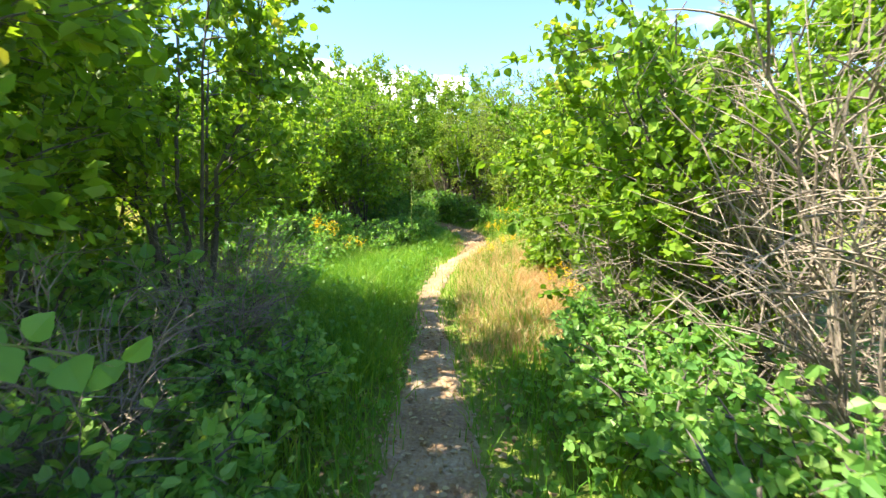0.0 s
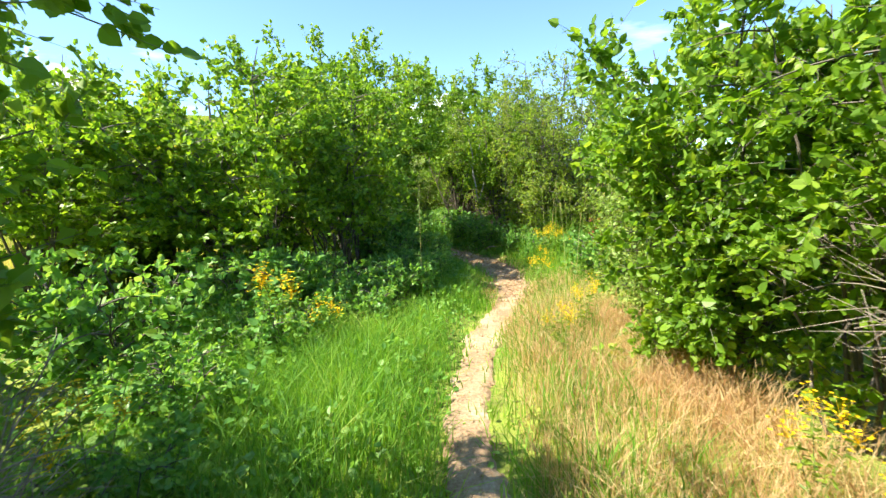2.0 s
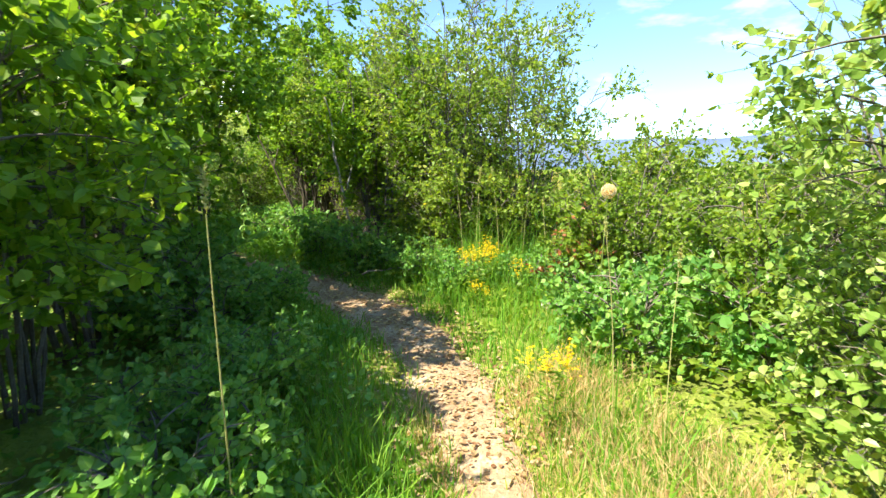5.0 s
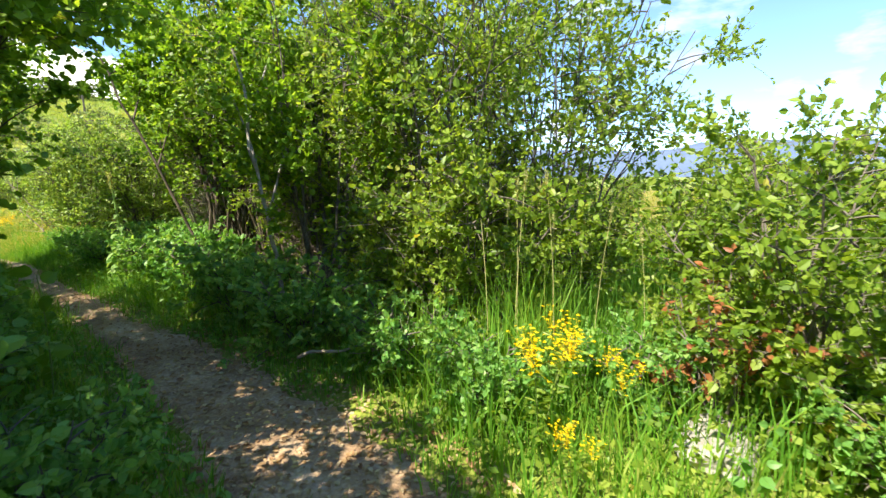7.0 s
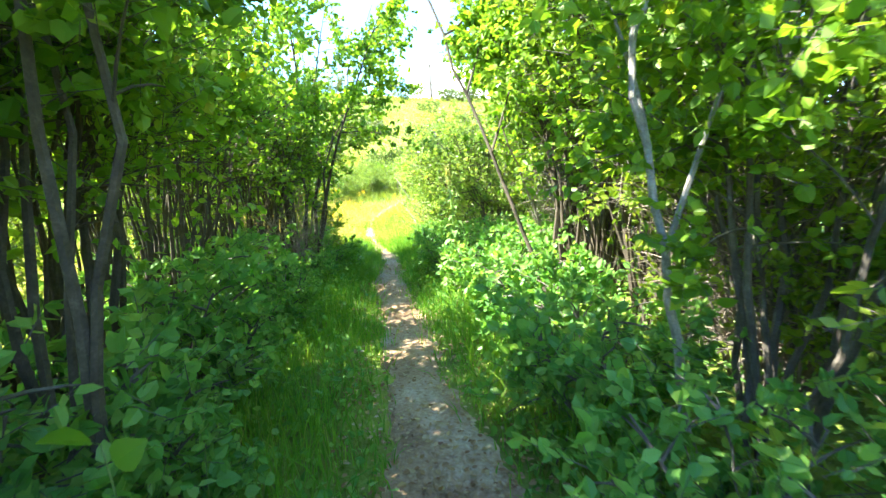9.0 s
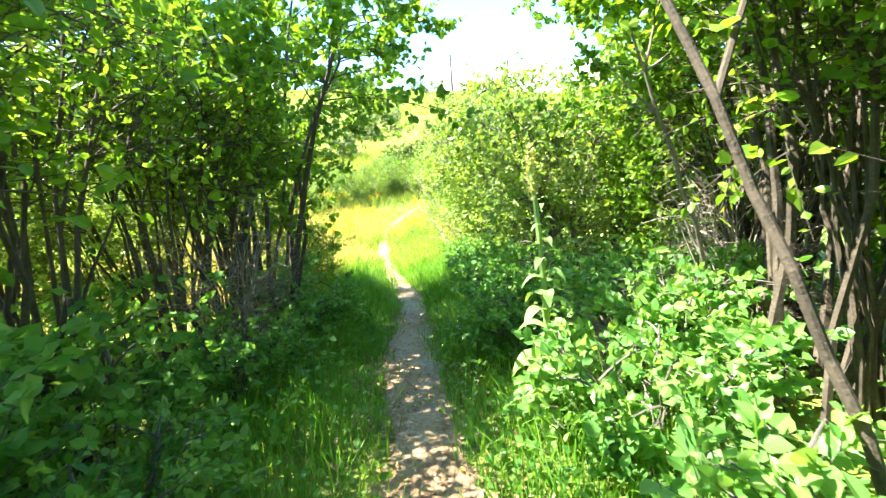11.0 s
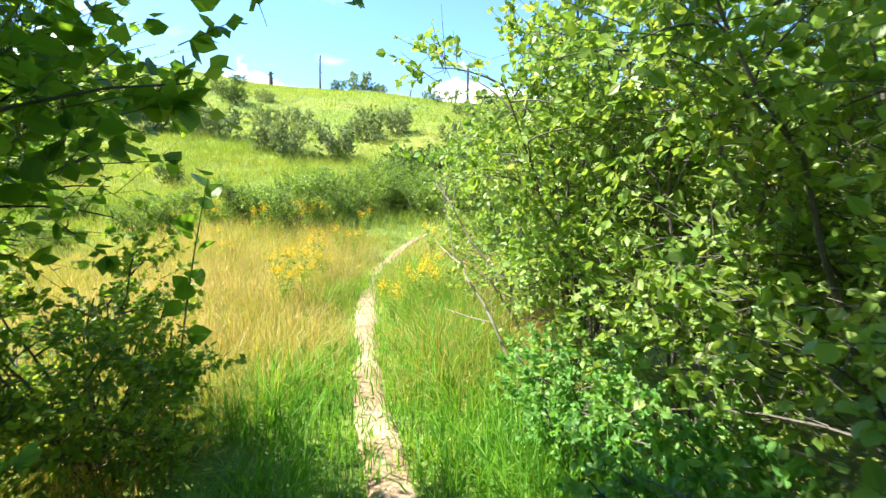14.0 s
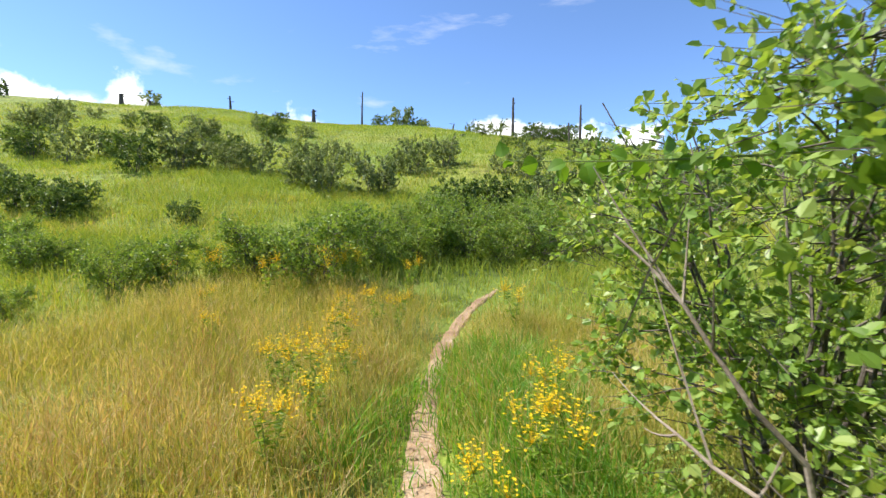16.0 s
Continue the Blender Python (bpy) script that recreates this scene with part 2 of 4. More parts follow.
def tube(soup, pts, r0, r1, sides=5):
    """A tapered tube along a bent line of points, closed at its end."""
    pts = np.asarray(pts, float)
    k = len(pts)
    d = unit(np.gradient(pts, axis=0))
    ref = np.where(np.abs(d[:, 2:3]) > 0.9, [[1.0, 0, 0]], [[0, 0, 1.0]])
    a = unit(np.cross(d, ref))
    b = np.cross(d, a)
    rad = np.linspace(r0, r1, k)[:, None, None]
    ang = np.arange(sides) * 2 * np.pi / sides
    ring = pts[:, None] + rad * (np.cos(ang)[None, :, None] * a[:, None] + np.sin(ang)[None, :, None] * b[:, None])
    i, j = np.arange(k - 1)[:, None], np.arange(sides)[None]
    j2 = (j + 1) % sides
    soup.add(ring, np.stack([i * sides + j, i * sides + j2, (i + 1) * sides + j2, (i + 1) * sides + j], -1).reshape(-1, 4))


def thin_sticks(soup, p0, p1, r):
    """Many straight three-sided twigs at once."""
    d = unit(p1 - p0)
    a = unit(np.cross(d, np.array([0.31, 0.52, 0.79])))
    b = np.cross(d, a)
    n = len(p0)
    v = np.zeros((n, 6, 3))
    for s in range(3):
        o = np.cos(s * 2.094) * a + np.sin(s * 2.094) * b
        v[:, s], v[:, 3 + s] = p0 + o * r, p1 + o * r * 0.4
    base = np.array([[0, 1, 4, 3], [1, 2, 5, 4], [2, 0, 3, 5]])
    soup.add(v, (base[None] + np.arange(n)[:, None, None] * 6).reshape(-1, 4))


def leaves(soup, pos, axis, size, rng, width=0.62, fold=0.18, up=0.5, far=False):
    """Folded oval leaves with a midrib, two four-sided halves each; plain kites for far plants."""
    n = len(pos)
    axis = unit(axis)
    nor = rng.normal(0, 0.7, (n, 3))
    nor[:, 2] += up
    side = unit(np.cross(axis, nor))
    nor = np.cross(side, axis)
    size = np.broadcast_to(np.asarray(size, float), (n,))[:, None]
    w = size * width * 0.5 * rng.uniform(0.8, 1.15, (n, 1))
    bend = rng.uniform(-0.05, 0.25, (n, 1)) * size
    f = fold * w
    if far:
        v = np.stack([pos, pos + axis * size * 0.45 - side * w, pos + axis * size - nor * bend, pos + axis * size * 0.45 + side * w], 1)
        soup.add(v, np.array([[0, 1, 2, 3]]) + np.arange(n)[:, None] * 4)
        return
    v = np.stack([pos,
                  pos + axis * size * 0.28 - side * w + nor * f,
                  pos + axis * size * 0.68 - side * w * 0.82 + nor * (f - bend * 0.4),
                  pos + axis * size - nor * bend,
                  pos + axis * size * 0.68 + side * w * 0.82 + nor * (f - bend * 0.4),
                  pos + axis * size * 0.28 + side * w + nor * f], 1)
    soup.add(v, (np.array([[0, 1, 2, 3], [0, 3, 4, 5]])[None] + np.arange(n)[:, None, None] * 6).reshape(-1, 4))


def round_leaf(soup, pos, axis, size, rng, width=0.95):
    """One broad toothed leaf with a folded midrib and a curled tip."""
    axis = unit(axis)
    nor = rng.normal(0, 0.8, 3) + [0, -0.2, 0.4]
    side = unit(np.cross(axis, nor))
    nor = np.cross(side, axis)
    v, q = [], []
    for k in range(8):
        t = k / 7
        w = size * width * 0.5 * max(math.sin(math.pi * (0.04 + 0.94 * t) ** 0.8), 0.05) * (1.05 if k % 2 else 0.95)
        drop = size * 0.22 * t * t
        for o in (-1, 0, 1):
            v.append(pos + axis * size * t + side * w * o + nor * (abs(o) * w * 0.2 - drop))
    for k in range(7):
        for o in (0, 1):
            q.append([k * 3 + o, k * 3 + o + 1, k * 3 + o + 4, k * 3 + o + 3])
    soup.add(np.array(v), np.array(q))


def blades(soup, pos, height, width, rng, lean=0.35):
    """Bent grass blades, each a strip of a quad and a tip."""
    n = len(pos)
    ang = rng.uniform(0, 2 * np.pi, n)
    side = np.stack([np.cos(ang), np.sin(ang), np.zeros(n)], 1)
    out_ang = rng.uniform(0, 2 * np.pi, n)
    out = np.stack([np.cos(out_ang), np.sin(out_ang), np.zeros(n)], 1) * (np.abs(rng.normal(0, lean, n)) * height)[:, None]
    h = np.zeros((n, 3))
    h[:, 2] = height
    w = np.broadcast_to(np.asarray(width, float), (n,))[:, None] * 0.5
    v = np.stack([pos - side * w, pos + side * w, pos + h * 0.55 + out * 0.32 + side * w * 0.8,
                  pos + h * 0.55 + out * 0.32 - side * w * 0.8, pos + h * 0.97 + out], 1)
    k = np.arange(n)[:, None] * 5
    soup.add(v, k + np.array([[0, 1, 2, 3]]), k + np.array([[3, 2, 4]]))


def part(name, data, material, parent=None, label=""):
    """Links one mesh (a Soup, a bmesh or a mesh) as one object under a thing."""
    if isinstance(data, Soup):
        data = data.mesh(name)
    elif isinstance(data, bmesh.types.BMesh):
        bm, data = data, bpy.data.meshes.new(name)
        bm.to_mesh(data)
        bm.free()
    if not data.materials:
        data.materials.append(material)
    ob = new(name, data)
    ob.parent = parent
    return tagged(ob, label)


# ---- the lie of the land ----
TRAIL_Y = [-6, 1.9, 2.8, 4.3, 5.5, 6.8, 7.4, 8.3, 9.4, 10.6, 11.5, 12.8, 13.9, 15.0, 16.0, 18.1, 19.3, 20.4, 21.0, 22.3, 22.8, 23.6, 24.4, 25.4, 26.3, 26.9, 27.3]
TRAIL_X = [-0.08, -0.06, -0.07, -0.12, -0.19, 0.0, 0.14, 0.46, 0.68, 0.72, 0.5, 0.04, -0.36, -0.92, -1.36, -2.35, -2.74, -3.38, -3.78, -4.46, -4.73, -5.09, -5.36, -5.56, -5.66, -5.6, -5.5]
TRAIL_W = [0.3, 0.3, 0.25, 0.16, 0.16, 0.16, 0.18, 0.21, 0.27, 0.36, 0.42, 0.42, 0.33, 0.25, 0.25, 0.24, 0.17, 0.12, 0.12, 0.11, 0.12, 0.11, 0.1, 0.09, 0.08, 0.06, 0.02]
TRAIL_END = 27.3
EYE_END = np.array([-3.7, 20.56])
FWD, LEFT = np.array([-0.375, 0.927]), np.array([-0.927, -0.375])


def smooth01(a):
    a = np.clip(a, 0, 1)
    return a * a * (3 - 2 * a)


def trail_gap(x, y):
    """Metres from the trail's edge, negative on the trail."""
    ys = np.linspace(-6, TRAIL_END, 400)
    s = np.interp(y, ys, np.gradient(np.interp(ys, TRAIL_Y, TRAIL_X), ys))
    off = np.abs(x - np.interp(y, TRAIL_Y, TRAIL_X)) / np.sqrt(1 + s * s) - np.interp(y, TRAIL_Y, TRAIL_W)
    return np.where((y < TRAIL_END) & (y > -6), off, 9.0)


def land(x, y):
    """Height of the ground: level along the walk, then a hillside ahead."""
    x, y = np.asarray(x, float), np.asarray(y, float)
    u = (x - EYE_END[0]) * FWD[0] + (y - EYE_END[1]) * FWD[1]
    v = (x - EYE_END[0]) * LEFT[0] + (y - EYE_END[1]) * LEFT[1]
    crest = np.clip(10.3 + 0.085 * v, 0, 16) * smooth01((v + 60) / 45)
    rise = np.interp(u, [2, 4, 6, 8, 10, 14, 20, 30, 40, 46, 52, 70, 300], [0, 0.012, 0.035, 0.07, 0.11, 0.21, 0.38, 0.67, 0.92, 1.0, 1.03, 1.05, 1.1])
    rough = 0.05 * np.sin(1.3 * x + 0.7 * y) * np.sin(0.9 * y - 0.5 * x) + 0.35 * np.sin(0.31 * x + 1) * np.sin(0.27 * y) * smooth01((u - 6) / 14)
    dip = -0.05 * smooth01(1 - trail_gap(x, y) / 0.35)
    return crest * rise + rough * smooth01(np.abs(trail_gap(x, y)) / 2.5) + dip


def spot(x, y, turn=0.0, scale=1.0, sink=0.02):
    return pose(x, y, float(land(x, y)) - sink, 0, 0, turn) @ Matrix.Diagonal((scale, scale, scale, 1))


def axis_steps(inner0, inner1, step, far):
    mid = list(np.arange(inner0, inner1 + 1e-6, step))
    lo, hi, s = [inner0], [inner1], step
    while hi[-1] < far:
        s *= 1.22
        hi.append(hi[-1] + s)
        lo.append(lo[-1] - s)
    return np.array(lo[:0:-1] + mid + hi[1:])


def grid_mesh(name, xs, ys, zfun):
    s = Soup()
    X, Y = np.meshgrid(xs, ys)
    s.add(np.stack([X, Y, zfun(X, Y)], -1))
    i, j = np.meshgrid(np.arange(len(ys) - 1), np.arange(len(xs) - 1), indexing="ij")
    k = i * len(xs) + j
    s.q.append(np.stack([k, k + 1, k + len(xs) + 1, k + len(xs)], -1).reshape(-1, 4))
    return s.mesh(name, True)


ground = part("ground", grid_mesh("ground", axis_steps(-26, 16, 0.33, 2600), axis_steps(-8, 66, 0.33, 2600), land), GROUND)
tagged(ground, "grassy ground rising to a sunlit hillside", "ground", kind="structure")


def trail_mesh():
    s = Soup()
    ys = np.arange(-5.5, TRAIL_END - 0.05, 0.06)
    xs, ws = np.interp(ys, TRAIL_Y, TRAIL_X), np.interp(ys, TRAIL_Y, TRAIL_W)
    k = np.ones(9) / 9
    xs = np.convolve(np.pad(xs, 4, "edge"), k, "valid")
    across = np.linspace(-1, 1, 15)
    dx = np.gradient(xs, ys)
    nx, ny = 1 / np.sqrt(1 + dx ** 2), -dx / np.sqrt(1 + dx ** 2)
    jag = 1.12 + 0.2 * np.sin(ys * 5.1) * np.sin(ys * 2.3 + 1) + 0.12 * np.sin(ys * 13) * np.sin(ys * 7.7) + np.random.default_rng(2).normal(0, 0.07, len(ys))
    X = xs[:, None] + across[None] * (ws * jag * nx)[:, None]
    Y = ys[:, None] + across[None] * (ws * jag * ny)[:, None]
    bumps = np.array([[noise.noise((a * 5, b * 5, 0)) * 0.016 + noise.noise((a * 19, b * 19, 3)) * 0.01 for a, b in zip(r, q)] for r, q in zip(X, Y)])
    Z = land(X, Y) + 0.022 - 0.05 * np.abs(across[None]) ** 6 + bumps
    s.add(np.stack([X, Y, Z], -1))
    i, j = np.meshgrid(np.arange(len(ys) - 1), np.arange(14), indexing="ij")
    q = i * 15 + j
    s.q.append(np.stack([q, q + 1, q + 16, q + 15], -1).reshape(-1, 4))
    return s.mesh("path", True)


tagged(part("path", trail_mesh(), DIRT), "narrow trodden dirt footpath with fallen leaves", "footpath", kind="structure")


def mountain_mesh():
    s = Soup()
    ang = np.radians(np.linspace(-130, 60, 240))
    for r, top in ((2300, 1.0), ):
        ridge = np.array([r * (0.062 + 0.028 * noise.fractal((a * 3, 0.3, 0), 1.0, 2.0, 5)) for a in ang])
        rings = [(r, -8 + 0 * ridge), (r + 90, ridge * 0.55), (r + 200, ridge), (r + 500, ridge * 0.3)]
        s.add(np.stack([np.stack([-np.sin(ang) * d, np.cos(ang) * d, h], -1) for d, h in rings]))
        n = len(ang)
        i, j = np.meshgrid(np.arange(3), np.arange(n - 1), indexing="ij")
        q = i * n + j
        s.q.append(np.stack([q, q + n, q + n + 1, q + 1], -1).reshape(-1, 4))
    return s.mesh("backdrop", True)


tagged(part("backdrop", mountain_mesh(), mountain_material()), "mountain ridge on the horizon with blue haze painted into its colour", "mountains", kind="structure")


# ---- plants ----
def bend_line(p0, p1, p2, k):
    t = np.linspace(0, 1, k)[:, None]
    return (1 - t) ** 2 * p0 + 2 * t * (1 - t) * p1 + t ** 2 * p2


def shrub(name, label, category, group, h, r, stems, n_leaves, leaf, seed, low=0.12, leaf_mat=LEAF_ALDER, bark=BARK,
          width=0.7, thick=0.022, nb=9, per_twig=11, spread=0.9, twig_len=(0.14, 0.36), n_twigs=0, far=False, rise=0.95):
    """A shrub or small tree of several bent stems with branches, twigs and a crown of single leaves."""
    rng = np.random.default_rng(seed)
    thing = tagged(new(name), label, category, group)
    starts, ways = [], []
    for i in range(stems):
        a = i * 2.4 + rng.uniform(-0.5, 0.5)
        reach = r * rng.uniform(0.25, spread)
        top = h * rng.uniform(0.72, 1.0) * (1 - 0.25 * (reach / r) ** 2)
        out = np.array([math.cos(a), math.sin(a), 0])
        base = out * 0.1 * r * rng.uniform(0.3, 1.5)
        line = bend_line(base, base + out * reach * 0.25 + [0, 0, top * 0.55], out * reach + [0, 0, top], 9)
        line[1:-1] += rng.normal(0, 0.02 * r, (7, 3))
        s = Soup()
        tube(s, line, thick * rng.uniform(0.7, 1.2), 0.004, 6)
        for _ in range(nb):
            f = rng.uniform(low, 0.98)
            q = f * 8
            p = line[int(q)] + (line[min(int(q) + 1, 8)] - line[int(q)]) * (q % 1)
            az = a + rng.normal(0, 1.1)
            el = rng.uniform(-0.15, rise)
            d = np.array([math.cos(az) * math.cos(el), math.sin(az) * math.cos(el), math.sin(el)])
            ln = r * rng.uniform(0.25, 0.6) * (1.15 - 0.5 * f)
            br = bend_line(p, p + d * ln * 0.5 + [0, 0, 0.08 * ln], p + d * ln - [0, 0, 0.12 * ln], 5)
            if not far:
                tube(s, br, 0.007, 0.0025, 4)
            t = np.sqrt(rng.uniform(0.05, 1, 16))
            starts.append(np.stack([np.interp(t * 4, range(5), br[:, c]) for c in range(3)], 1))
            ways.append(np.repeat(d[None], 16, 0))
        part("stem", s, bark, thing)
    starts, ways = np.concatenate(starts), np.concatenate(ways)
    n_twigs = n_twigs or max(n_leaves // per_twig, 40)
    pick = rng.integers(0, len(starts), n_twigs)
    p0 = starts[pick] + rng.normal(0, 0.05, (n_twigs, 3))
    way = unit(ways[pick] + rng.normal(0, 0.65, (n_twigs, 3)) + [0, 0, 0.15])
    p1 = p0 + way * rng.uniform(*twig_len, (n_twigs, 1))
    p0[:, 2], p1[:, 2] = np.maximum(p0[:, 2], 0.05), np.maximum(p1[:, 2], 0.05)
    s = Soup()
    thin_sticks(s, p0, p1, 0.0022 if n_leaves else 0.0026)
    tagged(part("twig_spray", s, bark, thing), kind="stuff")
    if n_leaves:
        k = rng.integers(0, n_twigs, n_leaves)
        t = rng.uniform(0.1, 1.02, (n_leaves, 1))
        pos = p0[k] + (p1[k] - p0[k]) * t
        ax = unit(way[k]) * 0.6 + rng.normal(0, 0.6, (n_leaves, 3))
        ax[:, 2] -= 0.15
        s = Soup()
        size = leaf * rng.uniform(0.55, 1.25, n_leaves)
        k = 0 if far else int(n_leaves * 0.6)
        if k:
            leaves(s, pos[:k], ax[:k], size[:k], rng, width)
        leaves(s, pos[k:], ax[k:], size[k:] * (1.05 if far else 0.85), rng, width, far=True)
        part("crown", s, leaf_mat, thing)
    return thing


def plant_out(thing, rows):
    """Sets a thing at the first row's place, copies at the others: x, y, turn, scale."""
    made = [copy_thing(thing, spot(x, y, a, k)) for x, y, a, k in rows[1:]]
    x, y, a, k = rows[0]
    thing.matrix_basis = spot(x, y, a, k)
    return [thing] + made


alder = shrub("alder_bush", "dense green alder bush beside the footpath", "bush", "alder bushes", 3.2, 1.35, 13, 24000, 0.066, 11, width=0.78, nb=10)
plant_out(alder, [(1.95, 3.45, 0, 1.05), (-3.4, 11.4, 300, 1.1), (-4.5, 5.0, 220, 0.85), (2.7, 4.7, 75, 1.0), (-4.4, 10.0, 190, 1.0), (1.75, 18.3, 15, 1.0), (1.9, 20.3, 125, 1.0), (2.0, 16.9, 245, 0.95)])
alder_b = shrub("alder_bush", "broad alder bush with leafy low branches", "bush", "alder bushes", 2.9, 1.3, 14, 24000, 0.065, 23, low=0.04, width=0.78, nb=10)
plant_out(alder_b, [(0.35, 19.5, 10, 0.95), (1.85, 6.2, 200, 0.95), (-0.5, 22.8, 20, 0.9), (2.5, 0.4, 330, 1.05), (-4.0, 3.6, 100, 0.8), (-4.9, 8.9, 250, 1.0)])
alder_c = shrub("alder_bush", "spreading alder bush, leafy above a dark bare hollow", "bush", "alder bushes", 3.2, 1.6, 15, 25000, 0.064, 25, low=0.38, thick=0.016, width=0.78, nb=11, spread=1.05, rise=0.6)
plant_out(alder_c, [(-2.75, 8.7, 40, 1.05), (-4.7, 7.7, 160, 1.05), (-2.0, 10.0, 60, 1.05), (1.95, 5.1, 90, 0.85), (0.55, 20.4, 150, 0.95), (-4.6, 9.6, 280, 0.9)])
birch = shrub("birch_bush", "airy sunlit bush with bare twigs and small leaves", "bush", "airy bushes", 2.9, 1.25, 15, 13500, 0.054, 29, low=0.05, leaf_mat=LEAF_BIRCH, width=0.75, nb=9, thick=0.014, per_twig=7)
plant_out(birch, [(-1.15, 20.2, 0, 1.05), (-1.75, 21.15, 150, 1.02), (-2.35, 21.95, 100, 1.0), (-3.0, 22.95, 300, 0.9), (2.15, 7.6, 200, 0.85), (1.85, 6.95, 260, 0.65), (-0.2, 21.9, 40, 1.0), (-4.8, 17.5, 120, 0.7)])
willow = shrub("willow_bush", "tall upright willow bush with many thin stems", "bush", "willow bushes", 3.9, 1.45, 24, 21000, 0.054, 37,
               low=0.08, leaf_mat=LEAF_WILLOW, width=0.58, thick=0.014, nb=10, spread=0.95, per_twig=8)
plant_out(willow, [(2.1, 13.5, 0, 1.12), (2.95, 12.95, 60, 1.0), (1.4, 15.1, 100, 1.0), (3.1, 15.4, 210, 1.0), (-4.9, 14.5, 20, 0.85), (-5.4, 16.9, 250, 0.8)])
tree = shrub("sapling_tree", "slender multi-stemmed tree shading the footpath", "tree", "shade trees", 4.6, 1.75, 9, 14500, 0.072, 51,
             low=0.27, thick=0.026, nb=11, spread=0.75, width=0.75)
plant_out(tree, [(-2.05, 1.2, 0, 1.0), (-2.05, 3.5, 110, 0.85), (-2.6, 2.5, 110, 0.88), (-3.5, 2.0, 60, 1.0), (-3.1, 3.9, 25, 0.75), (-1.95, -1.4, 290, 1.0), (-2.0, 0.1, 340, 1.0), (-2.9, 0.9, 200, 1.05),
                 (-1.85, 11.9, 30, 0.95), (-1.9, 10.9, 200, 0.9), (-2.5, 12.8, 150, 1.05), (-4.15, 18.4, 190, 0.85), (1.1, 14.3, 70, 0.85)])
canopy = shrub("shade_tree", "tall arching tree with leaves high over the footpath", "tree", "shade trees", 5.6, 2.1, 9, 19000, 0.074, 57,
               low=0.5, thick=0.03, nb=12, spread=1.0, width=0.78, bark=BARK_DARK, rise=0.7)
plant_out(canopy, [(-2.35, 13.6, 0, 0.82), (-1.5, 12.95, 120, 0.8), (0.25, 17.5, 215, 0.92), (0.55, 18.8, 80, 0.9), (-3.75, 18.15, 250, 0.95), (0.9, 16.0, 300, 0.85)])
thicket = shrub("thicket_bush", "thicket of crossing brown stems, leafy only at the top", "bush", "thicket bushes", 3.2, 1.2, 26, 6500, 0.06, 59,
                low=0.6, thick=0.019, nb=8, spread=0.85, bark=BARK_DARK, per_twig=5, twig_len=(0.2, 0.5), rise=1.2)
plant_out(thicket, [(-2.55, 13.6, 0, 1.0), (-3.0, 14.8, 70, 1.0), (-3.55, 16.0, 150, 1.0), (-3.95, 17.3, 230, 0.95), (0.6, 17.3, 300, 1.0), (0.4, 18.5, 20, 0.9), (0.95, 16.0, 110, 1.0), (-4.7, 15.5, 190, 1.0), (-4.95, 19.1, 35, 0.85), (-4.4, 18.3, 280, 0.85)])
low_shrub = shrub("low_shrub", "low sunlit shrub with small bright leaves", "shrub", "low shrubs", 1.75, 0.95, 13, 12000, 0.05, 67,
                  low=0.05, leaf_mat=LEAF_WILLOW, thick=0.01, nb=8)
plant_out(low_shrub, [(1.95, 12.7, 20, 1.05), (2.95, 8.9, 80, 1.0), (3.05, 10.7, 150, 1.1), (4.2, 11.2, 220, 1.1), (4.2, 9.0, 300, 1.1),
                      (-4.5, 19.7, 40, 0.68), (5.6, 12.6, 15, 1.0), (8.5, 17.5, 95, 0.8), (12, 20, 175, 0.9), (15.5, 18, 255, 0.9), (10, 24, 335, 0.8), (19, 26, 45, 1.0), (7.0, 14.2, 130, 0.7)])
undergrowth = shrub("snowberry_plant", "knee-high leafy green undergrowth plant", "undergrowth", "undergrowth plants", 0.72, 0.62, 9, 3300, 0.054, 83,
                    low=0.1, leaf_mat=LEAF_SHADE, thick=0.005, nb=6, twig_len=(0.08, 0.2))
plant_out(undergrowth, [(-1.15, 1.2, 0, 1.1), (-1.0, 2.3, 50, 0.9), (-1.6, 2.9, 100, 1.1), (-1.6, 4.5, 150, 0.7), (-1.9, 5.5, 200, 0.8), (-1.7, 6.7, 250, 0.8),
                        (-1.2, 7.6, 300, 0.75), (-0.85, 8.5, 10, 0.9), (-2.3, 7.5, 60, 1.2), (-0.95, 10.8, 110, 1.0), (-0.6, 11.5, 25, 0.85), (-0.6, 9.7, 15, 0.8), (-1.2, 12.1, 160, 1.0),
                        (-1.5, 13.3, 210, 1.0), (-2.1, 14.4, 260, 1.0), (-2.6, 15.7, 310, 0.95), (-3.2, 17.0, 20, 0.9), (-1.5, 11.3, 75, 1.4), (-1.75, 12.7, 35, 1.5), (-2.3, 14.0, 125, 1.45), (-2.9, 15.1, 175, 1.4)])
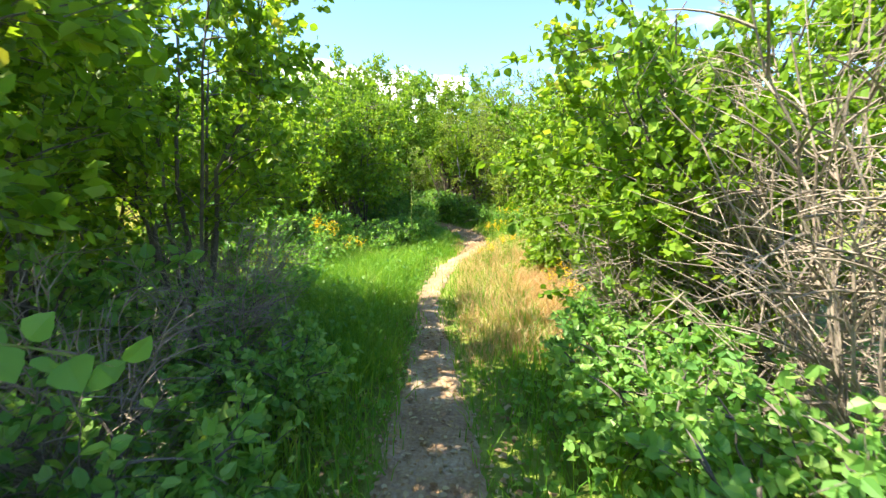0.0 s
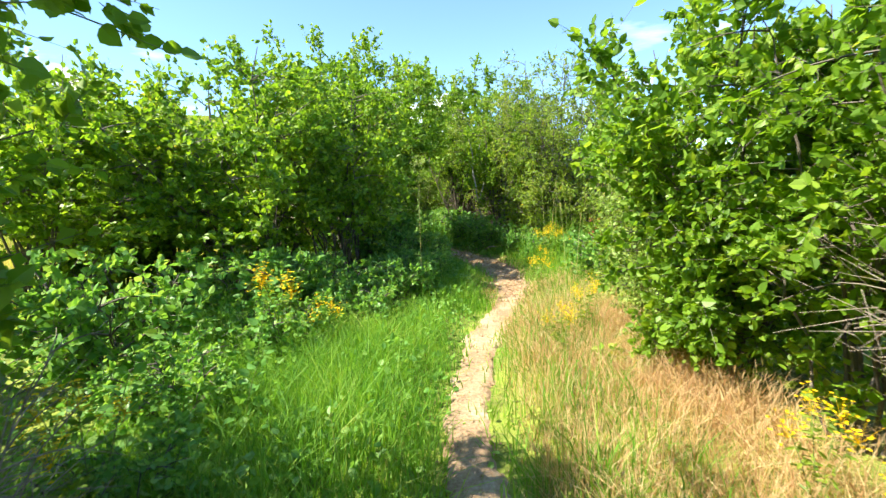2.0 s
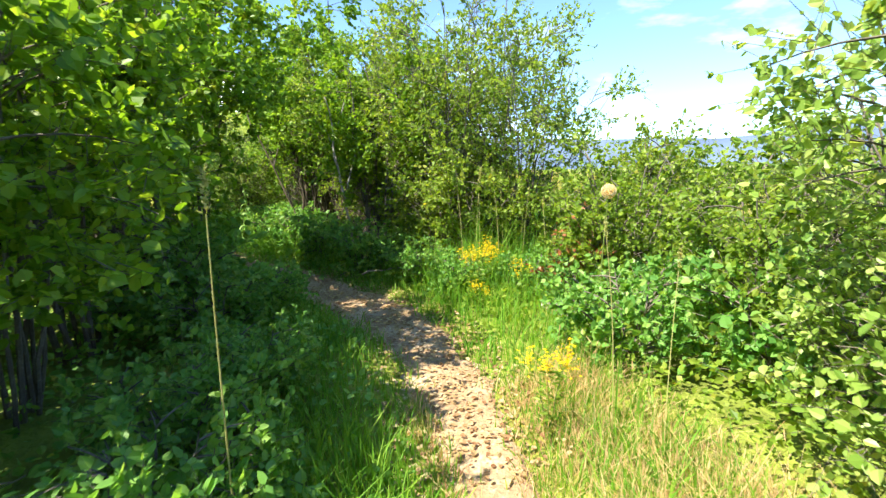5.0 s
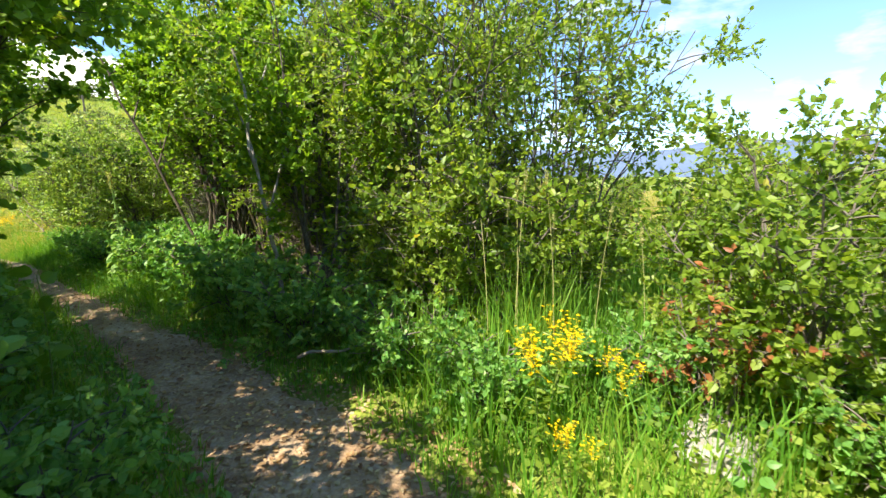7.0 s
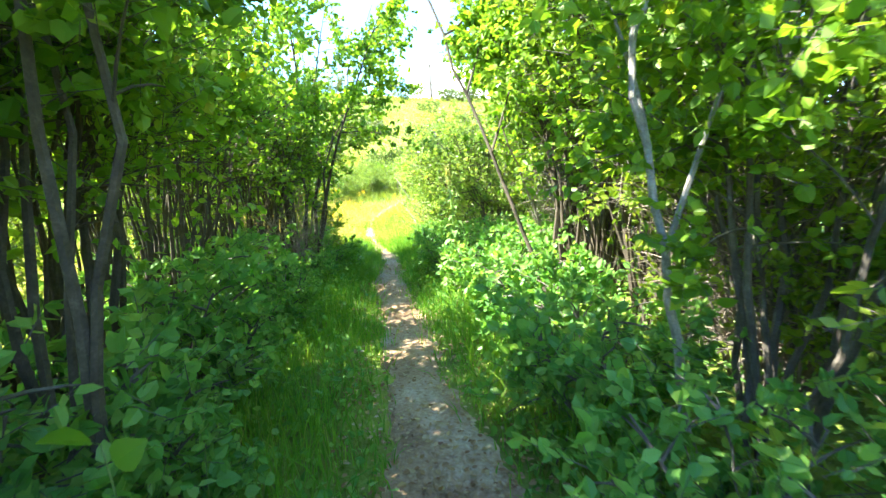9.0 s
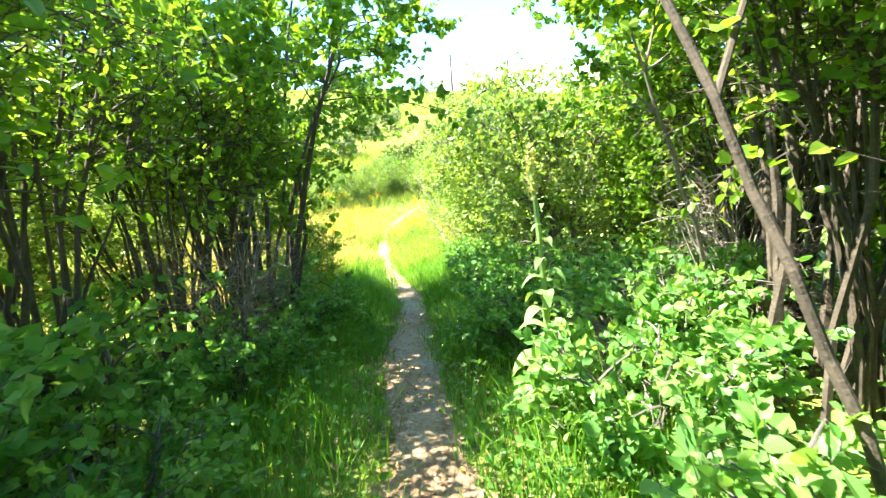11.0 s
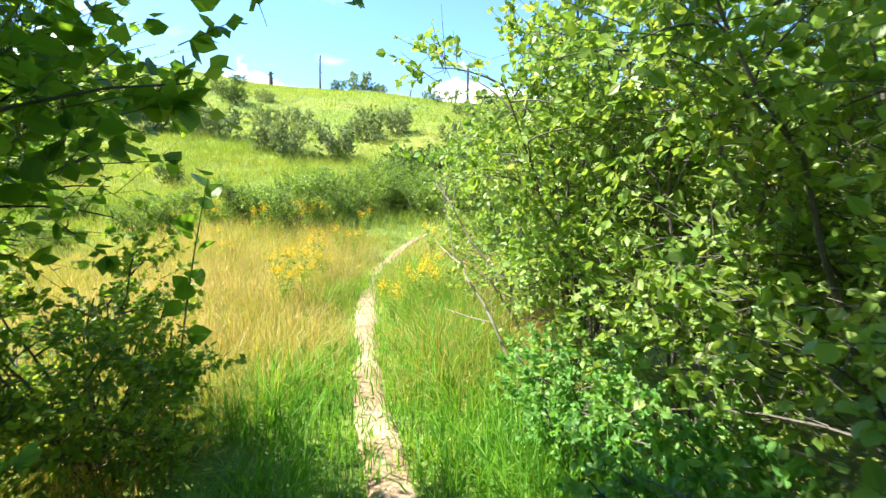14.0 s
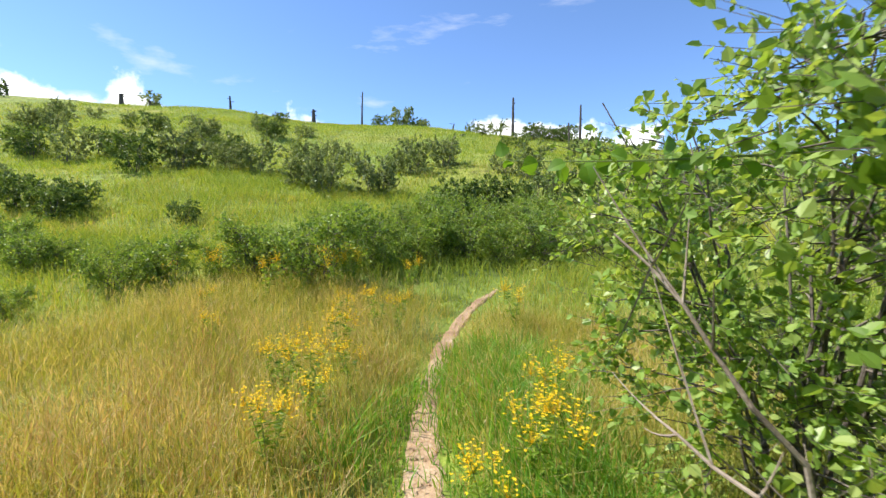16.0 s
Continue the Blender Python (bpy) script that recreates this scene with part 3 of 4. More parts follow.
plant_out(copy_thing(undergrowth, spot(-3.4, 16.2)), [(-3.4, 16.2, 215, 1.35), (-2.2, 0.4, 5, 1.3), (-2.4, 2.2, 95, 1.4), (-2.6, 4.0, 185, 1.3), (-2.9, 6.3, 275, 1.3), (-0.95, 0.3, 45, 1.0), (2.6, 8.6, 20, 1.2), (2.0, 9.3, 110, 1.0), (-3.95, 18.5, 160, 0.9), (-2.05, 20.45, 20, 0.7), (-2.5, 21.0, 110, 0.7), (-1.6, 8.1, 250, 0.9), (-2.2, 8.0, 330, 1.0), (-0.95, 9.2, 55, 0.8), (2.8, 10.1, 70, 0.8), (-0.55, 17.9, 15, 1.0), (-0.15, 18.5, 105, 1.0), (-1.75, 19.0, 35, 0.75), (-2.05, 19.7, 125, 0.7), (-1.3, 17.9, 205, 0.8), (-1.5, 18.4, 285, 0.8), (-2.5, 20.6, 340, 0.6)])
plant_out(copy_thing(undergrowth, spot(1.15, 1.1)), [(1.15, 1.1, 70, 1.1), (1.05, 2.0, 120, 0.9), (1.35, 2.8, 170, 1.0), (1.3, 12.4, 220, 0.8), (0.75, 13.4, 270, 1.0),
                        (0.25, 14.5, 320, 1.05), (-0.1, 15.6, 30, 1.1), (-0.6, 16.7, 80, 1.0), (-0.3, 17.6, 130, 1.1), (-1.2, 18.8, 180, 0.9),
                        (-3.3, 18.2, 280, 0.8), (1.5, 11.6, 330, 0.7), (2.3, 11.2, 40, 0.75)])
dead = shrub("dead_shrub", "tangled grey dead twigs leaning out of the bushes", "dead shrub", "dead shrubs", 2.5, 1.2, 24, 0, 0.05, 91,
             low=0.1, bark=TWIG_DEAD, thick=0.008, nb=12, n_twigs=900, twig_len=(0.15, 0.5))
plant_out(dead, [(1.95, 1.9, 0, 1.0), (2.1, 2.6, 140, 1.0), (1.3, 15.2, 200, 0.8), (1.65, 3.9, 30, 0.6), (-3.5, 17.4, 80, 0.6), (0.2, 18.3, 250, 0.7), (-1.35, 2.7, 45, 0.5), (-1.4, 1.6, 160, 0.5), (-1.7, 3.8, 230, 0.5), (1.4, 3.1, 100, 0.55), (-0.65, 17.55, 340, 0.32)])


# ---- grass ----
def scatter(rng, x0, x1, y0, y1, per_m2):
    n = int((x1 - x0) * (y1 - y0) * per_m2)
    return rng.uniform(x0, x1, n), rng.uniform(y0, y1, n)


def clumps(x, y, f=1.0):
    return 0.5 + 0.5 * np.sin(2.1 * f * x + 1.7 * np.sin(1.3 * f * y)) * np.sin(1.9 * f * y + 1.1 * np.sin(1.7 * f * x))


def grass(name, label, mat, boxes, per_m2, height, width, seed, lean=0.35, clear=0.02, reach=99.0, heads=0.0, thin=0.35):
    """One patch of grass over the given boxes of the plan, off the trail."""
    rng = np.random.default_rng(seed)
    s = Soup()
    for x0, x1, y0, y1 in boxes:
        x, y = scatter(rng, x0, x1, y0, y1, per_m2)
        g = trail_gap(x, y) + rng.normal(0, 0.05, len(x))
        ok = (g > clear) & (g < reach) & (rng.uniform(0, 1, len(x)) < thin + (1 - thin) * clumps(x, y))
        x, y, g = x[ok], y[ok], g[ok]
        hh = height * rng.uniform(0.45, 1.15, len(x)) * (0.5 + 0.5 * smooth01(g / 0.5)) * (0.75 + 0.4 * clumps(x, y, 0.6))
        p = np.stack([x, y, land(x, y) - 0.01], 1)
        blades(s, p, hh, width * rng.uniform(0.6, 1.3, len(x)), rng, lean)
        if heads:
            k = rng.uniform(0, 1, len(x)) < heads
            q = p[k] + np.stack([rng.normal(0, 0.04, k.sum()), rng.normal(0, 0.04, k.sum()), hh[k] * 1.0], 1)
            thin_sticks(s, p[k], q, 0.0015)
            ax = rng.normal(0, 0.25, (k.sum(), 3)) + [0, 0, 1]
            leaves(s, q, ax, 0.06, rng, 0.13)
    return tagged(part(name, s, mat), label, "grass", kind="stuff")


grass("verge_grass", "lush green grass along the footpath", GRASS_GREEN, [(-1.7, 1.5, -1, 9), (-1.6, 2.2, 8, 13), (-3.4, 0.6, 12.5, 18)], 1000, 0.34, 0.009, 1, reach=0.9, clear=-0.05, lean=0.55)
grass("shade_grass", "long soft green grass beside the footpath", GRASS_GREEN, [(-2.4, -0.3, 3.0, 7.8), (-3.9, -2.6, 17.6, 20.2)], 2400, 0.4, 0.006, 2, lean=1.0, clear=0.02, heads=0.02)
grass("sunlit_grass", "bright green grass tufts by the footpath", GRASS_GREEN, [(-2.7, -1.4, 17.8, 20.4), (-4.4, -2.5, 20.2, 23), (-5.4, -3.5, 22.6, 25)], 1700, 0.42, 0.01, 3, reach=1.0, clear=-0.06, lean=0.7)
grass("dry_grass", "dry tan and rust-coloured grass", GRASS_DRY, [(0.15, 1.6, 3.3, 6.4), (0.25, 1.6, 6.2, 9.4)], 3000, 0.32, 0.004, 4, lean=1.1, heads=0.06, clear=-0.04)
grass("rusty_grass", "patch of rust-coloured dry grass in the meadow", GRASS_DRY, [(-7.6, -4.7, 20.2, 24.2)], 650, 0.38, 0.004, 16, heads=0.25, lean=0.8, thin=0.1)
grass("meadow_grass", "golden dry meadow grass with green patches", GRASS_MEADOW, [(-9.5, -4.2, 18.6, 26), (-4.2, -2.6, 20.9, 26)], 1700, 0.4, 0.0055, 5, heads=0.16, lean=0.9)
grass("outer_meadow_grass", "yellow-green grass rising towards the hill", GRASS_HILL, [(-16, -9.5, 17, 27), (-18, 1, 26, 34)], 420, 0.36, 0.01, 15, heads=0.06, lean=0.9)
grass("field_grass", "tall green grass in the open field", GRASS_GREEN, [(1.2, 6, 10.2, 13), (2.4, 9, 11, 20)], 420, 0.62, 0.011, 6, heads=0.06)
grass("tall_grass", "tall pale grass at the edge of the field", GRASS_GREEN, [(1.7, 2.8, 11.2, 12.2)], 650, 0.95, 0.008, 17, lean=0.3, heads=0.1)
grass("far_field_grass", "pale green grass across the far field", GRASS_MEADOW, [(6, 32, 10, 46)], 75, 0.75, 0.03, 7, heads=0.05)
grass("far_left_grass", "sunlit yellow-green grass behind the trees", GRASS_MEADOW, [(-16, -4.5, 0, 19)], 110, 0.45, 0.018, 8)
grass("hillside_grass", "short yellow-green grass on the hillside", GRASS_HILL, [(-46, 8, 31, 62), (-46, -12, 20, 33)], 130, 0.24, 0.022, 9, lean=1.0)


def litter(name, label, boxes, per_m2, size, seed, reach):
    rng = np.random.default_rng(seed)
    s = Soup()
    for x0, x1, y0, y1 in boxes:
        x, y = scatter(rng, x0, x1, y0, y1, per_m2)
        ok = trail_gap(x, y) < reach
        x, y = x[ok], y[ok]
        ax = rng.normal(0, 1, (len(x), 3)) * [1, 1, 0.15]
        leaves(s, np.stack([x, y, land(x, y) + 0.034], 1), ax, size * rng.uniform(0.5, 1.3, len(x)), rng, 0.7, up=3.0)
    return tagged(part(name, s, LITTER), label, "fallen leaves", kind="stuff")


def weeds(name, label, mat, boxes, per_m2, leaf, high, seed):
    """A leafy carpet of small weeds at uneven heights, off the trail."""
    rng = np.random.default_rng(seed)
    s = Soup()
    for x0, x1, y0, y1 in boxes:
        x, y = scatter(rng, x0, x1, y0, y1, per_m2)
        g = trail_gap(x, y) + rng.normal(0, 0.07, len(x))
        cl = clumps(x, y, 1.6)
        ok = (g > 0.05) & (rng.uniform(0, 1, len(x)) < 0.3 + 0.7 * cl)
        x, y, g, cl = x[ok], y[ok], g[ok], cl[ok]
        p = np.stack([x, y, land(x, y) + 0.03 + high * rng.uniform(0, 1, len(x)) * (0.35 + 0.65 * cl) * smooth01(g / 0.45)], 1)
        leaves(s, p, rng.normal(0, 1, (len(x), 3)) * [1, 1, 0.8], leaf * rng.uniform(0.5, 1.3, len(x)), rng, 0.75, far=leaf < 0.05)
    return tagged(part(name, s, mat), label, "weeds", kind="stuff")


weeds("shade_weeds", "low broad-leaved green weeds under the bushes", LEAF_SHADE, [(-4.5, 0.0, -0.5, 8.5), (0.3, 3.2, 0, 3.3), (-4.5, 0.2, 8.5, 18.5), (0.0, 2.2, 12.5, 18.5), (-1.7, 1.5, 18.5, 20.6)], 480, 0.052, 0.3, 31)
weeds("sunlit_weeds", "low sunlit weeds in the open", LEAF_WILLOW, [(1.5, 5.5, 6.0, 10), (0.9, 5.5, 10, 12.6)], 800, 0.046, 0.45, 32)
litter("fallen_leaves", "dry brown leaves lying on the footpath", [(-1.0, 0.8, 0, 4.5), (-0.6, 1.6, 8.5, 12.6), (-3.2, 0.6, 12.6, 19), (-0.6, 1.6, 8.5, 14)], 330, 0.036, 12, 0.25)


def pebbles(seed):
    """Small stones and clods strewn over the trail."""
    rng = np.random.default_rng(seed)
    s = Soup()
    x, y = scatter(rng, -7, 1.2, 0, 28, 130)
    ok = trail_gap(x, y) < 0.03
    x, y = x[ok], y[ok]
    n = len(x)
    r = rng.uniform(0.004, 0.014, (n, 1)) * rng.uniform(0.6, 1.2, (n, 1))
    c = np.stack([x, y, land(x, y) + 0.024], 1)
    d = np.array([[1, 0, 0], [0, 1, 0], [-1, 0, 0], [0, -1, 0], [0, 0, 0.8], [0, 0, -0.8]])
    v = c[:, None] + (d[None] + rng.normal(0, 0.18, (n, 6, 3))) * r[:, None]
    t = np.array([[0, 1, 4], [1, 2, 4], [2, 3, 4], [3, 0, 4], [1, 0, 5], [2, 1, 5], [3, 2, 5], [0, 3, 5]])
    s.add(v, None, (t[None] + np.arange(n)[:, None, None] * 6).reshape(-1, 3))
    return tagged(part("pebbles", s, DIRT), "small clods and pebbles on the footpath", "pebbles", kind="stuff")


pebbles(41)


# ---- flowers and single plants ----
def ragwort(seed, h=0.75):
    """A branching stem with narrow leaves and flat clusters of yellow flower heads."""
    rng = np.random.default_rng(seed)
    thing = tagged(new("ragwort_plant"), "tall yellow-flowered ragwort plant in the grass", "flower", "ragwort plants")
    for i in range(4):
        a = rng.uniform(0, 6.28)
        top = np.array([math.cos(a) * 0.16, math.sin(a) * 0.16, h * rng.uniform(0.75, 1)])
        line = bend_line(np.array([0, 0, 0.0]), top * [0.3, 0.3, 0.6], top, 6)
        s = Soup()
        tube(s, line, 0.004, 0.002, 4)
        part("stem", s, STALK, thing)
        s = Soup()
        k = 26
        t = rng.uniform(0.1, 0.9, k)
        pos = np.stack([np.interp(t * 5, range(6), line[:, c]) for c in range(3)], 1)
        leaves(s, pos, np.stack([rng.normal(0, 1, k), rng.normal(0, 1, k), rng.uniform(-0.2, 0.6, k)], 1), 0.07, rng, 0.3)
        part("foliage", s, LEAF_WILLOW, thing)
        s = Soup()
        k = 24
        cen = top + np.stack([rng.normal(0, 0.05, k), rng.normal(0, 0.05, k), rng.normal(0, 0.06, k)], 1)
        thin_sticks(s, np.repeat(top[None] - [0, 0, 0.06], k, 0), cen, 0.001)
        for j in range(5):
            ang = j * 1.257 + rng.uniform(0, 1, k)
            leaves(s, cen, np.stack([np.cos(ang), np.sin(ang), 0 * ang + 0.2], 1), 0.015, rng, 0.7, up=1.2, far=True)
        tagged(part("blossom", s, PETAL, thing, "cluster of small yellow flowers"), kind="stuff")
    return thing


rag = ragwort(5)
plant_out(rag, [(1.5, 11.1, 0, 0.95), (1.75, 11.35, 60, 0.85), (2.05, 11.05, 140, 0.65), (1.45, 10.8, 220, 0.5), (0.95, 6.9, 30, 0.75), (0.62, 6.35, 90, 0.65), (1.2, 4.55, 90, 0.7), (1.3, 4.2, 200, 0.6), (-1.3, 6.6, 150, 0.7),
                (-1.7, 4.5, 200, 0.95), (-1.7, 6.7, 250, 1.05), (0.95, 8.75, 300, 0.75), (-4.18, 23.4, 70, 0.8), (-3.98, 22.7, 130, 0.8),
                (-4.22, 22.4, 250, 0.7), (-4.15, 22.9, 20, 0.8), (-5.5, 22.45, 310, 0.75), (-5.6, 22.6, 40, 0.6), (-8.1, 25.2, 80, 0.9), (-7.3, 25.9, 160, 0.95), (-7.4, 25.7, 200, 0.9)])
rng = np.random.default_rng(77)
for k in range(46):
    x, y = rng.uniform(-10.5, -4.6), rng.uniform(22.8, 26.4)
    if trail_gap(x, y) > 0.35 and (x + 4) * 0.45 + y > 22.2:
        copy_thing(rag, spot(x, y, rng.uniform(0, 360), rng.uniform(0.55, 0.95)))


def forb(seed):
    """An upright weed with pairs of broad toothed leaves up its stem."""
    rng = np.random.default_rng(seed)
    thing = tagged(new("tall_weed"), "upright green weed with broad toothed leaves", "weed", "tall weeds")
    line = bend_line(np.zeros(3), np.array([0.02, 0, 0.45]), np.array([rng.normal(0, 0.08), rng.normal(0, 0.08), 0.85]), 9)
    s = Soup()
    tube(s, line, 0.006, 0.002, 5)
    part("stem", s, STALK, thing)
    for i in range(18):
        t = 0.12 + 0.88 * i / 17
        p = np.array([np.interp(t * 8, range(9), line[:, c]) for c in range(3)])
        a = (i // 2) * 1.3 + (i % 2) * math.pi + rng.normal(0, 0.3)
        s = Soup()
        d = np.array([math.cos(a), math.sin(a), rng.uniform(-0.1, 0.6)])
        thin_sticks(s, p[None], (p + unit(d) * 0.04)[None], 0.0015)
        round_leaf(s, p + unit(d) * 0.04, d, 0.13 * (1.1 - 0.6 * t) * rng.uniform(0.8, 1.2), rng, 0.75)
        part("leaf", s, LEAF_SHADE, thing)
    return thing


plant_out(forb(3), [(-1.9, 7.1, 0, 1.0), (-2.2, 6.9, 60, 0.95), (-1.55, 7.35, 130, 0.9), (-2.5, 6.5, 200, 1.0), (-1.2, 7.6, 280, 0.8), (-1.75, 6.2, 20, 0.8), (-2.3, 5.9, 90, 0.9), (-1.0, 8.0, 170, 0.75), (-1.4, 8.3, 230, 0.9),
                    (-0.9, 7.1, 310, 0.6), (-1.5, 5.4, 45, 0.7), (-2.0, 5.0, 115, 0.8), (-1.35, 3.6, 185, 0.7), (-1.7, 3.0, 255, 0.8), (-0.75, 9.0, 70, 0.7), (-0.95, 9.6, 150, 0.8), (0.95, 1.9, 10, 0.6), (0.8, 1.5, 100, 0.55)])
plant_out(forb(5), [(-0.75, 11.0, 0, 0.8), (-0.55, 11.9, 80, 0.7), (-1.0, 12.4, 160, 0.9), (-1.1, 13.2, 240, 0.8), (1.35, 12.7, 320, 0.7), (0.55, 13.2, 40, 0.7), (-0.05, 14.9, 120, 0.8), (-0.5, 16.2, 200, 0.8), (-0.75, 16.9, 270, 0.7), (0.2, 15.8, 330, 0.9), (-0.2, 17.0, 60, 0.9), (1.6, 9.6, 30, 0.6), (1.9, 10.3, 110, 0.6)])


def timothy(seed):
    rng = np.random.default_rng(seed)
    thing = tagged(new("timothy_grass_stalk"), "tall pale grass stalk with a long seed head", "grass stalk", "tall grass stalks")
    s = Soup()
    tip = np.array([0.06, 0.02, 1.05])
    tube(s, bend_line(np.zeros(3), np.array([0, 0, 0.6]), tip, 7), 0.003, 0.0018, 4)
    part("stalk", s, SEED_STRAW, thing)
    s = Soup()
    n = 70
    t = rng.uniform(0, 1, n)
    pos = tip + np.stack([t * 0.012 + rng.normal(0, 0.003, n), rng.normal(0, 0.003, n), t * 0.11], 1)
    leaves(s, pos, rng.normal(0, 0.5, (n, 3)) + [0, 0, 0.9], 0.016, rng, 0.4)
    part("seed_head", s, SEED_STRAW, thing)
    s = Soup()
    blades(s, np.zeros((4, 3)) + rng.normal(0, 0.01, (4, 3)) * [1, 1, 0], rng.uniform(0.4, 0.7, 4), 0.008, rng, 0.5)
    tagged(part("leaf_tuft", s, GRASS_GREEN, thing), kind="stuff")
    return thing


plant_out(timothy(3), [(1.8, 11.75, 0, 1.3), (1.9, 11.85, 50, 1.25), (1.7, 11.9, 100, 1.2), (2.1, 11.7, 150, 1.3), (2.25, 11.9, 200, 1.05), (2.0, 12.2, 250, 1.1),
                       (2.35, 11.6, 300, 1.1), (2.5, 11.9, 20, 1.0), (-0.57, 8.24, 70, 1.3), (1.25, 8.6, 120, 1.05), (1.3, 8.3, 10, 0.95), (2.5, 11.3, 80, 1.0)])


def salsify():
    rng = np.random.default_rng(9)
    thing = tagged(new("salsify_seed_head"), "round fluffy beige seed head on a tall stalk", "seed head")
    s = Soup()
    tube(s, bend_line(np.zeros(3), np.array([0, 0, 0.6]), np.array([0.05, 0, 1.1]), 7), 0.004, 0.003, 5)
    part("stalk", s, STALK, thing)
    s = Soup()
    n = 260
    d = unit(rng.normal(0, 1, (n, 3)))
    c = np.array([0.05, 0, 1.12])
    thin_sticks(s, np.repeat(c[None], n, 0), c + d * 0.055, 0.0007)
    for _ in range(5):
        leaves(s, c + d * 0.05, unit(np.cross(d, rng.normal(0, 1, (n, 3)))) + d * 0.25, 0.016, rng, 0.25)
    part("fluff", s, FLUFF, thing, "pale beige fluffy ball")
    return thing


salsify().matrix_basis = spot(2.2, 9.95, 0, 1.15)


def mullein():
    rng = np.random.default_rng(15)
    thing = tagged(new("mullein_plant"), "tall leafy mullein spike beside the footpath", "plant")
    s = Soup()
    tube(s, bend_line(np.zeros(3), np.array([0.02, 0, 0.8]), np.array([-0.06, 0.03, 1.5]), 10), 0.021, 0.012, 8)
    part("stem", s, MULLEIN_LEAF, thing)
    for i in range(38):
        f = i / 37
        z = 0.05 + 1.25 * f ** 1.1
        a = i * 2.4
        ln = 0.34 * (1 - f) ** 1.0 + 0.06
        bm = bmesh.new()
        cols = []
        for k in range(7):
            t = k / 6
            w = ln * 0.18 * math.sin(math.pi * min(0.06 + t * 0.94, 0.985)) ** 0.7
            out, up = ln * t * (0.85 - 0.1 * t), ln * (0.62 * t - 0.85 * t * t)
            row = [bm.verts.new((out * math.cos(a) - o * w * math.sin(a), out * math.sin(a) + o * w * math.cos(a), z + up + abs(o) * w * 0.35)) for o in (-1, 0, 1)]
            cols.append(row)
        for r0, r1 in zip(cols, cols[1:]):
            for c in (0, 1):
                bm.faces.new((r0[c], r0[c + 1], r1[c + 1], r1[c]))
        part("leaf", bm, MULLEIN_LEAF, thing)
    s = Soup()
    n = 160
    t = rng.uniform(0, 1, n)
    ang = rng.uniform(0, 6.28, n)
    pos = np.stack([-0.06 * (0.7 + 0.3 * t) + np.cos(ang) * 0.014, 0.03 + np.sin(ang) * 0.014, 1.28 + 0.27 * t], 1)
    leaves(s, pos, np.stack([np.cos(ang), np.sin(ang), 0.8 + 0 * ang], 1), 0.022, rng, 0.6)
    part("flower_spike", s, SEED_STRAW, thing)
    return thing


mullein().matrix_basis = spot(-1.07, 17.07)


def leafy_branch(label, line, n, leaf, seed, mat=LEAF_ALDER):
    """A long bough reaching out of a bush, each large leaf a part."""
    rng = np.random.default_rng(seed)
    line = np.array(line, float)
    root = line[0].copy()
    thing = tagged(new("leafy_branch"), label, "branch", "leafy branches")
    thing.matrix_basis = Matrix.Translation(root)
    line = bend_line(line[0] - root, line[1] - root, line[2] - root, 9)
    s = Soup()
    tube(s, line, 0.006, 0.002, 5)
    part("twig", s, STALK, thing)
    for i in range(n):
        t = 0.12 + 0.88 * i / (n - 1)
        p = np.array([np.interp(t * 8, range(9), line[:, c]) for c in range(3)])
        d = unit(line[-1] - line[0]) * 0.5 + rng.normal(0, 0.6, 3) + [0, 0, -0.25 if i % 2 else 0.2]
        s = Soup()
        stalk = p + unit(d) * 0.02
        thin_sticks(s, p[None], stalk[None], 0.0012)
        round_leaf(s, stalk, d, leaf * rng.uniform(0.8, 1.2), rng)
        part("leaf", s, mat, thing)
    return thing


leafy_branch("long branch with large round green leaves", [(1.3, 3.3, 1.8), (0.8, 3.1, 1.5), (0.25, 3.1, 1.52)], 20, 0.075, 1)
leafy_branch("arching branch with round sunlit leaves", [(1.35, 3.1, 1.3), (0.9, 2.95, 1.2), (0.45, 2.95, 1.14)], 18, 0.075, 2)
leafy_branch("leafy branch hanging over the footpath", [(0.7, 4.0, 2.4), (0.45, 4.1, 2.35), (0.25, 4.2, 2.15)], 12, 0.07, 3)
leafy_branch("willow branch reaching into the field", [(2.3, 13.2, 2.4), (2.8, 12.9, 2.6), (3.2, 12.8, 2.35)], 16, 0.065, 4, LEAF_WILLOW)
leafy_branch("leafy twig reaching over the meadow edge", [(-3.0, 22.4, 1.7), (-3.6, 22.35, 1.66), (-4.2, 22.45, 1.72)], 20, 0.065, 5)
leafy_branch("branch with large soft leaves in the shade", [(-1.6, 1.25, 0.9), (-1.1, 0.95, 1.15), (-0.68, 0.9, 1.05)], 14, 0.08, 6, LEAF_SHADE)
leafy_branch("low bough of broad leaves under the trees", [(-1.7, 1.0, 2.2), (-1.1, 0.95, 2.15), (-0.55, 0.95, 1.95)], 14, 0.085, 7)

leafy_branch("bough of leaves hanging from the shade tree", [(-2.5, 4.5, 2.3), (-1.9, 4.4, 2.25), (-1.15, 4.45, 1.9)], 22, 0.07, 9)
leafy_branch("drooping leafy bough above the grass", [(-2.5, 4.3, 2.1), (-1.95, 4.15, 2.05), (-1.45, 4.2, 1.8)], 22, 0.07, 10)
leafy_branch("young sapling with dark round leaves", [(-4.05, 19.7, 0.0), (-4.0, 19.75, 0.8), (-3.85, 19.8, 1.4)], 26, 0.075, 11)
leafy_branch("young sapling with a few large leaves", [(-0.85, 12.75, 0.02), (-0.8, 12.7, 0.5), (-0.82, 12.68, 0.92)], 14, 0.085, 8)


